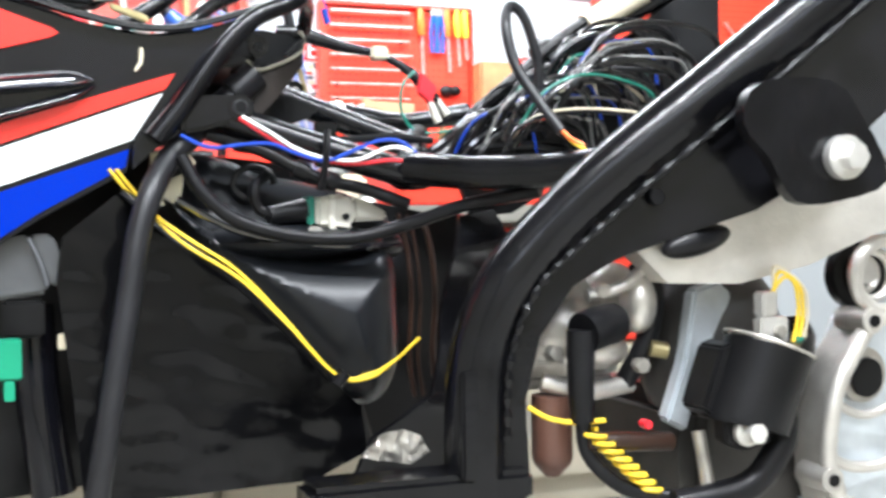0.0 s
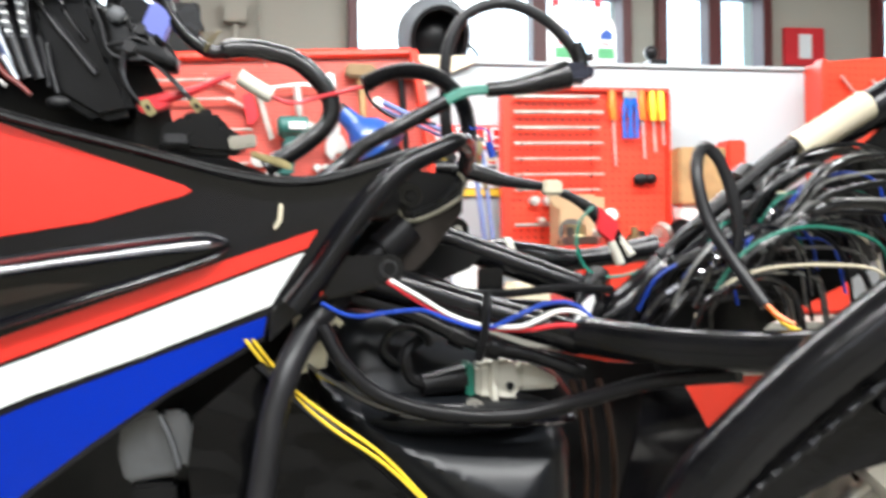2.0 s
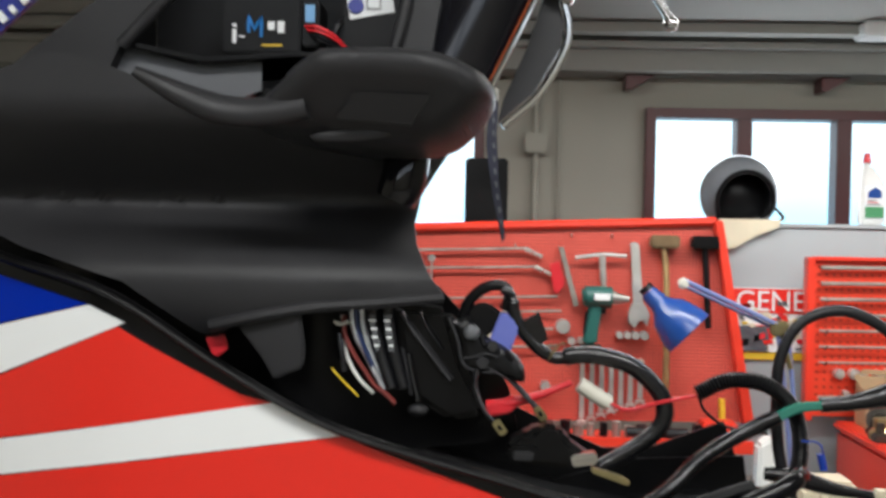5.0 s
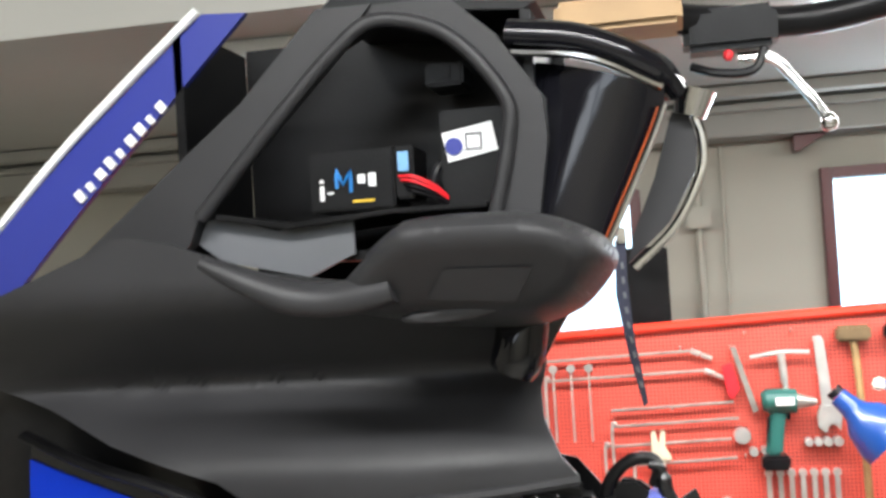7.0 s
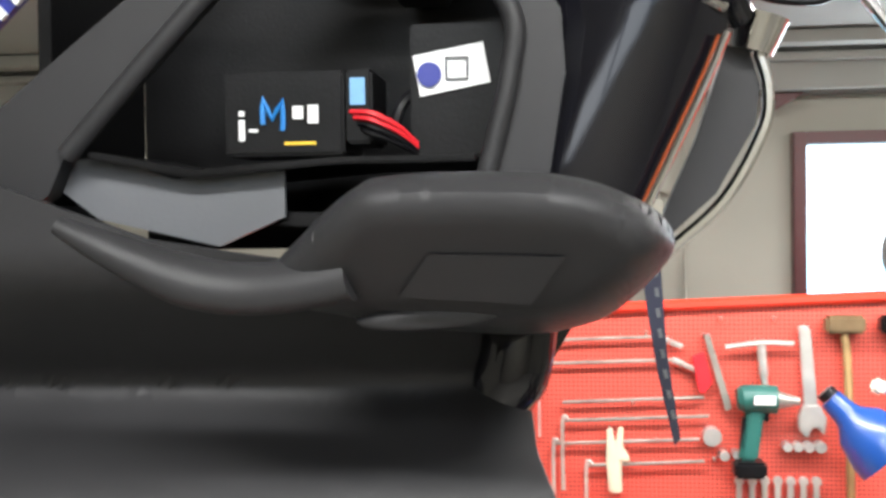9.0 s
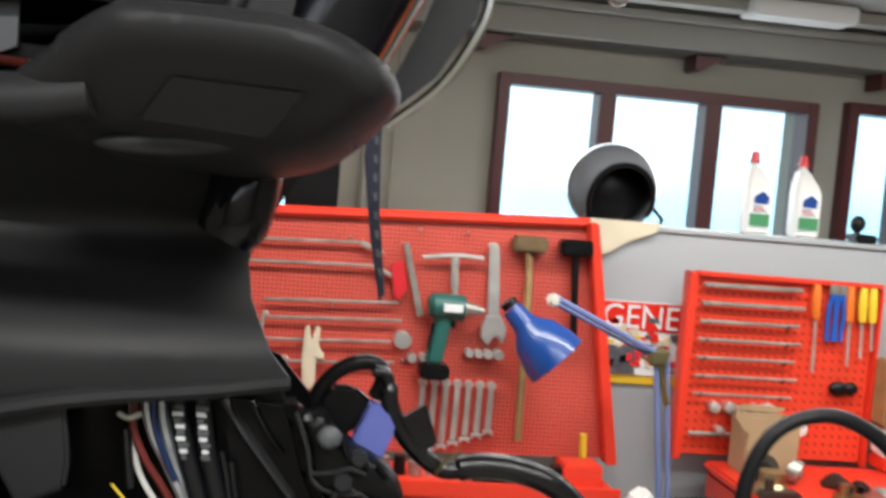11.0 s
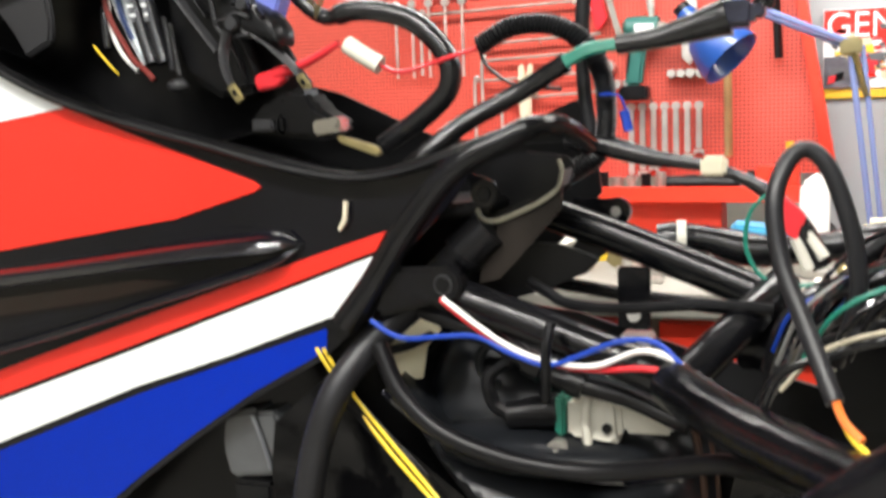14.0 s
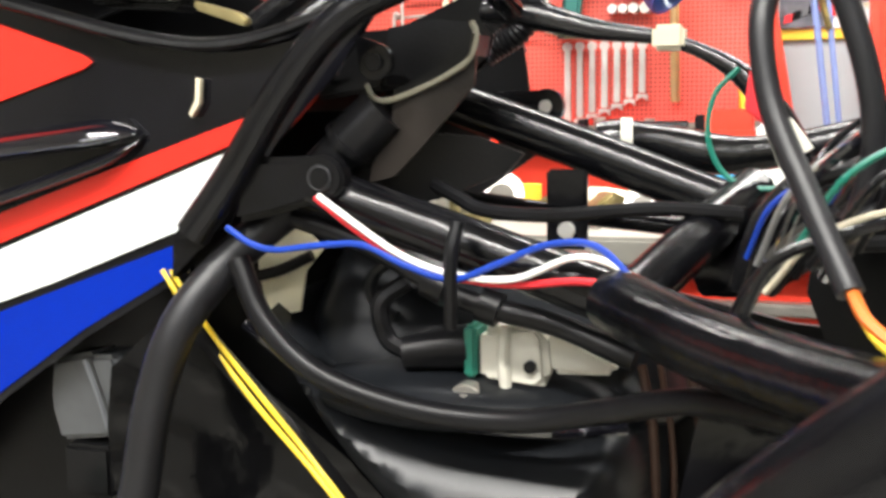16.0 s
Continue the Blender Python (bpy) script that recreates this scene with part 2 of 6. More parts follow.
def box(x0, x1, y0, y1, z0, z1, bevel=0.003):
    return prism([(x0, z0), (x1, z0), (x1, z1), (x0, z1)], y0, y1, bevel)


def disc(x, y0, y1, z, r, sides=20, bevel=0.0015, axis="y", m=None):
    bm = prism([(r * math.cos(2 * math.pi * k / sides), r * math.sin(2 * math.pi * k / sides)) for k in range(sides)], y0, y1, bevel)
    bmesh.ops.translate(bm, verts=bm.verts, vec=(x, 0, z))
    return bm


def ball(x, y, z, rx, ry, rz, seg=16):
    bm = bmesh.new()
    bmesh.ops.create_uvsphere(bm, u_segments=seg, v_segments=seg // 2 + 2, radius=1)
    for v in bm.verts:
        v.co = Vector((x + rx * v.co.x, y + ry * v.co.y, z + rz * v.co.z))
    return bm


def join(*bms):
    out = bmesh.new()
    for b in bms:
        me = bpy.data.meshes.new("t")
        b.to_mesh(me)
        out.from_mesh(me)
        bpy.data.meshes.remove(me)
        b.free()
    return out


def turned(bm, centre, rx=0, ry=0, rz=0):
    bmesh.ops.rotate(bm, verts=bm.verts, cent=centre, matrix=pose(0, 0, 0, rx, ry, rz).to_3x3())
    return bm


def part(name, bm, material, parent=None, label="", smooth=True):
    me = bpy.data.meshes.new(name)
    bm.to_mesh(me)
    bm.free()
    me.materials.append(material)
    ob = new(name, me)
    if smooth:
        me.polygons.foreach_set("use_smooth", [True] * len(me.polygons))
        me.set_sharp_from_angle(angle=radians(38))
    if parent:
        ob.parent = parent
        ob.matrix_parent_inverse = parent.matrix_basis.inverted()
    if label:
        ob["label"] = label
    return ob


def thing(name, x, y, z, label, category, group="", kind=""):
    ob = new(name)
    ob.location = (x, y, z)
    ob.matrix_basis = pose(x, y, z)
    return tagged(ob, label, category, group, kind)


def structure(name, bm, material, label, category):
    return tagged(part(name, bm, material, smooth=False), label, category, kind="structure")


# ---- the workshop ----
structure("floor", box(-3.2, 4.2, -3.8, 3.0, -0.1, 0, 0), FLOORM, "pale worn concrete workshop floor", "floor")
structure("ceiling", join(box(-3.2, 4.2, 0.95, 3.0, 2.12, 2.24, 0), box(-3.2, 4.2, 0.95, 1.05, 2.24, 3.2, 0), box(-3.2, 4.2, -3.8, 1.05, 3.2, 3.32, 0)), CEIL, "grey painted ceiling, lower over the workbench", "ceiling")


def wall_y(name, y0, y1, x0, x1, z1, holes, material, label):
    """A wall across y with openings (x0, x1, z0, z1) side by side, made of butted blocks."""
    blocks, x = [], x0
    for a, b, c, d in sorted(holes):
        blocks += [box(x, a, y0, y1, 0, z1, 0), box(a, b, y0, y1, 0, c, 0), box(a, b, y0, y1, d, z1, 0)]
        x = b
    blocks.append(box(x, x1, y0, y1, 0, z1, 0))
    return structure(name, join(*blocks), material, label, "wall")


WINDOWS = [(-0.80, -0.12, 1.0, 1.86), (0.44, 1.46, 1.0, 1.885), (1.56, 2.0, 1.0, 1.90), (2.42, 3.3, 1.0, 1.92)]
wall_y("wall_north", 2.75, 2.95, -3.2, 4.2, 2.12, WINDOWS, WALLP, "beige painted workshop wall with window openings")
# the high opening is added for the lamps behind the camera
wall_y("wall_south", -3.8, -3.6, -3.2, 4.2, 3.2, [(-2.2, 3.0, 2.5, 3.0)], WALLP, "beige workshop wall with an added, unseen high window strip")
structure("wall_west", join(box(-3.2, -3.0, -3.6, 0.95, 0, 3.2, 0), box(-3.2, -3.0, 0.95, 2.75, 0, 2.12, 0)), WALLP, "plain beige painted side wall", "wall")
structure("wall_east", join(box(4.0, 4.2, -3.6, 0.95, 0, 3.2, 0), box(4.0, 4.2, 0.95, 2.75, 0, 2.12, 0)), WALLP, "plain beige painted side wall", "wall")
structure("beam", join(box(-2.98, 3.98, 2.56, 2.745, 1.99, 2.115, 0.004), box(-2.98, 3.98, 2.50, 2.56, 2.06, 2.08, 0.003), box(-2.98, 3.98, 2.36, 2.44, 2.085, 2.116, 0.003)), CEIL, "grey concrete beam with thin pipes under the ceiling", "beam")
for bx in (0.36, 1.02, 1.62):
    structure("beam_bracket", prism([(bx, 1.988), (bx + 0.10, 1.988), (bx + 0.02, 1.94), (bx, 1.94)], 2.64, 2.74, 0.002), WINF, "small dark wedge bracket under the beam", "bracket")


def window(n, x0, x1, z0, z1, panes):
    w = thing(f"window_{n}", x0, 2.75, z0, "dark red framed window with bright daylight behind", "window", kind="structure")
    t = 0.035
    fr = [box(x0, x0 + t, 2.70, 2.80, z0, z1), box(x1 - t, x1, 2.70, 2.80, z0, z1), box(x0 + t, x1 - t, 2.70, 2.80, z1 - t, z1), box(x0 + t, x1 - t, 2.70, 2.80, z0, z0 + t)]
    part("window_frame", join(*fr), WINF, w)
    step = (x1 - x0) / panes
    for k in range(1, panes):
        part("mullion", box(x0 + k * step - 0.026, x0 + k * step + 0.026, 2.705, 2.795, z0 + t, z1 - t), WINF, w)
    return w


for n, (a, b, c, d) in enumerate(WINDOWS, 1):
    window(n, a, b, c, d, (2, 3, 2, 3)[n - 1])
tagged(part("backdrop", box(-4, 5, 4.2, 4.22, 0.2, 3.2, 0), DAY, smooth=False), "bright overexposed daylight outside the windows", "backdrop", kind="structure")
structure("wall_pipe", join(tube([(0.06, 2.72, 0.9), (0.06, 2.72, 1.98)], 0.012), box(0.02, 0.10, 2.68, 2.745, 1.72, 1.79, 0.006), tube([(0.14, 2.73, 0.9), (0.14, 2.73, 1.98)], 0.005)), WALLP, "beige painted electric conduit with a junction box", "pipe")
structure("partition", join(box(0.56, 3.6, 2.0, 2.14, 0, 1.470, 0.002), box(0.55, 3.6, 1.99, 2.15, 1.470, 1.482, 0.003)), GREYW, "low grey painted partition panel with a narrow top", "partition")
part("yellow_strip", box(0.60, 0.83, 1.990, 1.998, 1.095, 1.117, 0.001), YBAND, bpy.data.objects["partition"], "yellow edging strip")
# housings of the added overhead rows, out of view
for lx, ly, lz in ((0.6, 1.25, 2.082), (0.3, -1.35, 3.16), (0.2, -2.7, 3.16)):
    structure("ceiling_light", box(lx - 1.55, lx + 1.55, ly - 0.10, ly + 0.10, lz, lz + 0.037, 0.004), WHITE, "long white fluorescent ceiling fitting, added out of view", "ceiling light")
structure("ceiling_light", box(1.05, 1.35, 2.30, 2.42, 2.07, 2.118, 0.006), WHITE, "short white fluorescent ceiling fitting", "ceiling light")


# ---- tool wall ----
def hooks(points, y=1.886):
    return join(*[tube([(x, y + 0.008, z + 0.006), (x, y - 0.006, z + 0.002), (x, y - 0.016, z + 0.010)], 0.0022, 6, 3) for x, z in points])


board = thing("tool_board", -0.1, 1.9, 0.93, "red perforated steel tool board behind the bench", "tool board")
part("panel", sheet([(-1.2, 0.90), (0.62, 0.93), (0.528, 1.478), (-1.2, 1.41)], 1.9, 0.006, 3), BOARD, board, smooth=False)
part("top_rail", tube([(-1.2, 1.893, 1.414), (0.528, 1.893, 1.482)], 0.013, 8), REDMET, board)
part("side_flange", prism([(0.520, 1.484), (0.542, 1.484), (0.640, 0.925), (0.612, 0.925)], 1.855, 1.902, 0.003), REDMET, board, "bright red bent side flange")
for hk in ((-0.02, 1.40), (0.10, 1.395), (0.135, 1.43), (0.245, 1.43), (0.05, 1.33), (-0.05, 1.25), (0.0, 1.17), (0.12, 1.13), (0.22, 1.10)):
    part("hook", hooks([hk]), DSTEEL, board)


def rod(x0, x1, z, lean, group, tip=True):
    t = thing("hex_driver_rod", x0, 1.88, z, "thin steel handled driver rod hung on hooks", "rod", group)
    part("shaft", tube([(x0, 1.882, z), (x1, 1.882, z + lean)], 0.0042, 8), DSTEEL, t)
    if tip:
        part("joint", join(tube([(x1, 1.882, z + lean), (x1 + 0.022, 1.882, z + lean - 0.010)], 0.0075, 8), tube([(x1 + 0.024, 1.882, z + lean - 0.011), (x1 + 0.05, 1.882, z + lean - 0.022)], 0.0062, 8)), STEEL, t)


for x0, x1, z in ((-0.36, 0.005, 1.385), (-0.36, 0.035, 1.335), (-0.20, 0.10, 1.255), (-0.20, 0.11, 1.215), (-0.22, 0.09, 1.165), (-0.15, 0.10, 1.118)):
    rod(x0, x1, z, 0.012, "driver rods on the board", z > 1.3)
for x, z in ((-0.36, 1.335), (-0.20, 1.215), (-0.22, 1.165), (-0.15, 1.118)):
    t = thing("bent_rod", x, 1.88, z, "thin steel rod bent down at its end on the board", "rod", "bent rods on the board")
    part("shaft", tube([(x + 0.012, 1.878, z + 0.006), (x, 1.878, z), (x, 1.878, z - 0.15)], 0.004, 8, 4), STEEL, t)
for k in range(5):
    w = thing("hanging_spanner", -0.43 + 0.045 * k, 1.88, 1.2, "slim steel spanner hanging upright on the board", "spanner", "spanners at the board's end")
    part("shaft", tube([(-0.43 + 0.045 * k, 1.882, 1.36), (-0.43 + 0.045 * k, 1.882, 1.18)], 0.005, 8, flat=0.5), STEEL, w)
    part("head", disc(-0.43 + 0.045 * k, 1.876, 1.888, 1.365, 0.011, 12), STEEL, w)

pli = thing("red_handled_blade", 0.10, 1.88, 1.32, "small hacksaw blade holder with red handle", "hand tool")
part("handle", prism([(0.075, 1.355), (0.10, 1.365), (0.118, 1.30), (0.10, 1.275), (0.088, 1.28)], 1.872, 1.888), WRED, pli)
part("blade", prism([(0.10, 1.40), (0.112, 1.405), (0.158, 1.245), (0.145, 1.238)], 1.876, 1.884, 0.001), DSTEEL, pli)

tee = thing("tee_handle_wrench", 0.22, 1.88, 1.38, "chrome tee handle socket wrench on hooks", "wrench")
part("crossbar", tube([(0.145, 1.876, 1.375), (0.22, 1.872, 1.385), (0.285, 1.876, 1.382)], 0.006, 8), STEEL, tee)
part("shaft", tube([(0.218, 1.874, 1.385), (0.222, 1.874, 1.33), (0.230, 1.874, 1.245)], 0.010, 10, taper=lambda s: 1 if s < 0.6 else 0.75), STEEL, tee)

adj = thing("adjustable_wrench", 0.31, 1.88, 1.3, "large chrome adjustable wrench hanging jaw down", "wrench")
part("handle", prism([(0.293, 1.418), (0.312, 1.422), (0.320, 1.410), (0.334, 1.245), (0.306, 1.245), (0.297, 1.405)], 1.874, 1.886, 0.003), STEEL, adj)
part("jaw", prism([(0.304, 1.255), (0.336, 1.255), (0.352, 1.225), (0.346, 1.188), (0.334, 1.205), (0.322, 1.205), (0.312, 1.183), (0.294, 1.200), (0.293, 1.23)], 1.870, 1.890, 0.003), STEEL, adj)

for x, hm, mt, lab in ((0.385, WOOD, DSTEEL, "wood handled hammer with a worn brass head"), (0.495, RUBBER, RUBBER, "black club hammer with a dark handle")):
    h = thing("hammer", x, 1.88, 1.3, lab, "hammer")
    part("head", box(x - 0.038, x + 0.042, 1.850, 1.890, 1.405, 1.442, 0.006), mat("hammer_head_metal", (0.22, 0.15, 0.08), 0.5, 0.6, 0.3, 60, 0.2) if hm is WOOD else BLACK, h)
    part("handle", tube([(x + 0.002, 1.872, 1.408), (x + 0.010, 1.872, 1.30), (x + 0.016, 1.872, 1.19 if hm is not WOOD else 0.97)], 0.013, 10, flat=0.7), hm, h)

dr = thing("cordless_drill", 0.235, 1.86, 1.2, "teal and black cordless drill hung on the board", "drill")
part("motor_body", join(tube([(0.165, 1.85, 1.268), (0.19, 1.85, 1.27), (0.245, 1.85, 1.268)], 0.030, 14, taper=lambda s: 0.7 + 0.3 * min(1, s * 4))), DRILLG, dr)
part("label_plate", box(0.195, 0.238, 1.815, 1.822, 1.262, 1.280, 0.001), PAPER, dr)
part("chuck", tube([(0.245, 1.85, 1.268), (0.268, 1.85, 1.266), (0.292, 1.85, 1.265)], 0.020, 12, taper=lambda s: 1 - 0.6 * s), DSTEEL, dr)
part("grip", prism([(0.184, 1.256), (0.224, 1.252), (0.216, 1.225), (0.208, 1.165), (0.206, 1.140), (0.166, 1.140), (0.170, 1.170), (0.180, 1.225)], 1.834, 1.866, 0.007), DRILLG, dr)
part("trigger", box(0.219, 0.229, 1.842, 1.858, 1.222, 1.246, 0.003), RUBBER, dr)
part("grip_pad", prism([(0.176, 1.235), (0.186, 1.235), (0.178, 1.165), (0.168, 1.165)], 1.838, 1.862, 0.004), RUBBER, dr)
part("battery", box(0.156, 0.222, 1.822, 1.878, 1.106, 1.140, 0.006), RUBBER, dr)

for k in range(7):
    x, s = 0.172 + 0.0265 * k, 1.12 - 0.06 * k
    sp = thing("combination_spanner", x, 1.88, 1.0, "chrome combination spanner hanging in a graded row", "spanner", "graded spanner row")
    ln = 0.155 - 0.010 * k
    part("shaft", prism([(x - 0.006, 1.085), (x + 0.006, 1.085), (x + 0.007, 1.085 - ln), (x - 0.007, 1.085 - ln)], 1.878, 1.886, 0.002), STEEL, sp)
    part("ring_end", disc(x, 1.876, 1.888, 1.09, 0.0105, 14), STEEL, sp)
    part("open_end", prism([(x - 0.012, 1.085 - ln - 0.002), (x + 0.012, 1.085 - ln - 0.002), (x + 0.012, 1.067 - ln), (x + 0.005, 1.075 - ln), (x - 0.005, 1.075 - ln), (x - 0.012, 1.067 - ln)], 1.876, 1.888, 0.002), STEEL, sp)
for x, z, r in ((0.27, 1.165, 0.010), (0.292, 1.165, 0.010), (0.314, 1.165, 0.011), (0.338, 1.165, 0.012), (0.115, 1.185, 0.020), (0.14, 1.145, 0.011), (0.165, 1.148, 0.009), (0.07, 1.02, 0.014)):
    so = tagged(part("socket", disc(x, 1.862, 1.896, z, r, 16), STEEL), "chrome wrench socket hung on the board", "socket", "loose sockets")
tagged(part("work_glove", prism([(-0.105, 1.20), (-0.095, 1.205), (-0.088, 1.165), (-0.080, 1.205), (-0.070, 1.203), (-0.072, 1.160), (-0.056, 1.135), (-0.060, 1.125), (-0.075, 1.13), (-0.074, 1.06), (-0.102, 1.06), (-0.108, 1.13)], 1.872, 1.89, 0.004), CREAM), "cream work glove hanging on the board", "glove")

tray = thing("socket_tray", 0.2, 1.8, 0.9, "red steel tray along the board's foot with sockets", "tool tray")
part("tray_floor", box(-0.6, 0.60, 1.70, 1.893, 0.888, 0.900, 0.002), REDMET, tray)
part("front_lip", box(-0.6, 0.60, 1.690, 1.699, 0.880, 0.915, 0.002), REDMET, tray)
part("tray_foot", box(-0.4, 0.4, 1.75, 1.85, 0.772, 0.888, 0.003), REDMET, tray)
for k in range(11):
    r = 0.010 + 0.0012 * (k % 5)
    tagged(part("deep_socket", tube([(0.02 + 0.034 * k, 1.79, 0.901), (0.02 + 0.034 * k, 1.79, 0.93 + 0.004 * (k % 4))], r, 12), DSTEEL if k % 3 else RUBBER), "dark steel socket standing in the red tray", "socket", "sockets in the tray")
tagged(part("torque_bar", join(tube([(0.28, 1.75, 0.918), (0.44, 1.75, 0.918)], 0.016, 12), box(0.455, 0.53, 1.73, 1.77, 0.902, 0.945, 0.003)), RUBBER), "black rubber gripped torque bar in the tray", "torque wrench")
tagged(part("red_box", box(0.475, 0.565, 1.72, 1.80, 0.9, 0.955, 0.004), REDMET), "small bright red tool case in the tray", "case")
tagged(part("yellow_marker", tube([(0.545, 1.815, 0.9), (0.540, 1.815, 1.005)], 0.009, 10), YBAND), "yellow marker pen standing by the board", "pen")

# the blue bench lamp on its jointed arm
lamp = thing("bench_lamp", 0.7, 1.75, 0.77, "blue enamelled jointed bench lamp", "lamp")
prof = [(0.022, 0.0), (0.026, 0.035), (0.030, 0.05), (0.052, 0.075), (0.068, 0.125), (0.070, 0.15)]
bm = bmesh.new()
rings = [[bm.verts.new((r * math.cos(a), r * math.sin(a), h)) for a in (2 * math.pi * k / 24 for k in range(24))] for r, h in prof + [(0.066, 0.148), (0.03, 0.06)]]
for a, b in zip(rings, rings[1:]):
    for k in range(24):
        bm.faces.new((a[k], a[(k + 1) % 24], b[(k + 1) % 24], b[k]))
bm.faces.new(rings[0][::-1])
bm.faces.new(rings[-1])
bmesh.ops.recalc_face_normals(bm, faces=bm.faces)
bmesh.ops.transform(bm, verts=bm.verts, matrix=Matrix.Translation((0.325, 1.72, 1.292)) @ Vector((0.105, -0.03, -0.105)).to_track_quat("Z", "Y").to_matrix().to_4x4())
part("shade", bm, LAMPB, lamp)
part("shade_cap", tube([(0.325, 1.72, 1.295), (0.315, 1.722, 1.306)], 0.019, 12), RUBBER, lamp)
part("knuckle", join(turned(box(0.400, 0.428, 1.70, 1.72, 1.303, 1.332, 0.006), (0.414, 1.71, 1.318), 0, 25), disc(0.414, 1.692, 1.70, 1.318, 0.010, 14)), CLEARP, lamp)
part("upper_arm", join(tube([(0.415, 1.71, 1.325), (0.66, 1.73, 1.215)], 0.007, 8), tube([(0.42, 1.735, 1.31), (0.655, 1.745, 1.205)], 0.005, 8)), LAMPA, lamp)
part("elbow", box(0.645, 0.69, 1.72, 1.75, 1.185, 1.225, 0.006), BRASS, lamp)
part("lower_arm", join(tube([(0.665, 1.735, 1.205), (0.715, 1.74, 0.80)], 0.007, 8), tube([(0.69, 1.735, 1.205), (0.735, 1.74, 0.80)], 0.006, 8)), LAMPA, lamp)
part("spring", tube([(0.668, 1.73, 1.21), (0.70, 1.735, 1.10)], 0.008, 10, wave=0.3), BRASS, lamp)
part("lamp_base", tube([(0.725, 1.74, 0.77), (0.725, 1.74, 0.81)], 0.05, 20), RUBBER, lamp)

# the helmet, its cloth and the bottles on the partition
hel = thing("open_face_helmet", 0.63, 2.04, 1.482, "silver grey open face helmet with black lining", "helmet")
bm = bmesh.new()
bmesh.ops.create_uvsphere(bm, u_segments=40, v_segments=26, radius=1)
for f in list(bm.faces):
    c = f.calc_center_median()
    if c.z < -0.74 or (c.y < 0 and ((c.x / 0.70) ** 2 + ((c.z + 0.22) / 0.74) ** 2 < 1 or (abs(c.x) < 0.70 and c.z < -0.22))):
        bm.faces.remove(f)
for v in bm.verts:
    v.co = Vector((0.628 + 0.112 * v.co.x, 2.075 + 0.125 * v.co.y, 1.566 + 0.112 * v.co.z))
bmesh.ops.solidify(bm, geom=list(bm.faces), thickness=0.006)
part("shell", bm, HELM, hel)
part("lining", ball(0.628, 2.112, 1.566, 0.101, 0.078, 0.088, 24), BLACK, hel)
ring = []
for k in range(25):
    a = math.radians(-25 + 230 * k / 24)
    cx, cz = 0.70 * math.cos(a), -0.22 + 0.74 * math.sin(a)
    ring.append((0.628 + 0.113 * cx, 2.075 - 0.128 * math.sqrt(max(0.05, 1 - cx * cx - cz * cz)), 1.566 + 0.113 * cz))
part("rim_trim", tube(ring, 0.007, 8, 2), RUBBER, hel)
part("chin_strap", tube([(0.71, 2.0, 1.53), (0.735, 1.99, 1.50), (0.722, 1.985, 1.486)], 0.005, 6), RUBBER, hel)
tagged(part("cloth", sheet([(0.555, 1.492), (0.73, 1.492), (0.72, 1.47), (0.66, 1.445), (0.60, 1.41), (0.565, 1.405)], lambda x, z: 1.978 + 0.004 * math.sin(60 * x), 0.004, 0.03), CREAM), "cream cloth draped over the partition edge", "cloth")


def bottle(x, y):
    b = thing("oil_bottle", x, y, 1.482, "white plastic oil bottle with red cap and green label", "bottle", "oil bottles")
    part("body", prism([(x - 0.034, 1.482), (x + 0.034, 1.482), (x + 0.036, 1.500), (x + 0.036, 1.585), (x + 0.030, 1.612), (x + 0.004, 1.640), (x - 0.002, 1.655), (x - 0.026, 1.655), (x - 0.030, 1.635), (x - 0.036, 1.605), (x - 0.036, 1.500)], y - 0.022, y + 0.022, 0.006), BOTW, b)
    part("neck", tube([(x - 0.014, y, 1.652), (x - 0.014, y, 1.664)], 0.0105, 12), BOTW, b)
    part("cap", tube([(x - 0.014, y, 1.662), (x - 0.014, y, 1.674), (x - 0.014, y, 1.690)], 0.0135, 12, 3, taper=lambda s: 1 - 0.4 * s), WRED, b)
    lb = part("label", box(x - 0.026, x + 0.028, y - 0.0265, y - 0.0225, 1.500, 1.595, 0.001), PAPER, b, "printed paper label")
    part("label_band", box(x - 0.025, x + 0.027, y - 0.0285, y - 0.0267, 1.504, 1.535, 0), GRN, lb)
    part("label_mark", prism([(x - 0.018, 1.560), (x + 0.020, 1.560), (x + 0.022, 1.578), (x + 0.004, 1.592), (x - 0.016, 1.578)], y - 0.0285, y - 0.0267, 0), LAMPB, lb)
    for j in range(3):
        part("label_line", box(x - 0.018, x + 0.018 - 0.006 * j, y - 0.0285, y - 0.0267, 1.540 + 0.006 * j, 1.543 + 0.006 * j, 0), WRED if j == 1 else MIDGREY, lb)


bottle(1.005, 2.07)
bottle(1.135, 2.07)
tagged(part("camera_mount", join(box(1.27, 1.33, 2.04, 2.1, 1.483, 1.505, 0.005), ball(1.285, 2.07, 1.53, 0.02, 0.02, 0.022), tube([(1.285, 2.07, 1.5), (1.285, 2.07, 1.53)], 0.008)), RUBBER), "small black clamp lying on the partition", "clamp")
spk = thing("loudspeaker", -0.1, 2.3, 1.5, "dark grey upright loudspeaker box by the window", "loudspeaker")
part("cabinet", box(-0.17, -0.04, 2.18, 2.34, 1.32, 1.665, 0.006), BLACK, spk)
part("shelf_bracket", box(-0.19, -0.02, 2.16, 2.75, 1.30, 1.318, 0.002), DSTEEL, spk)

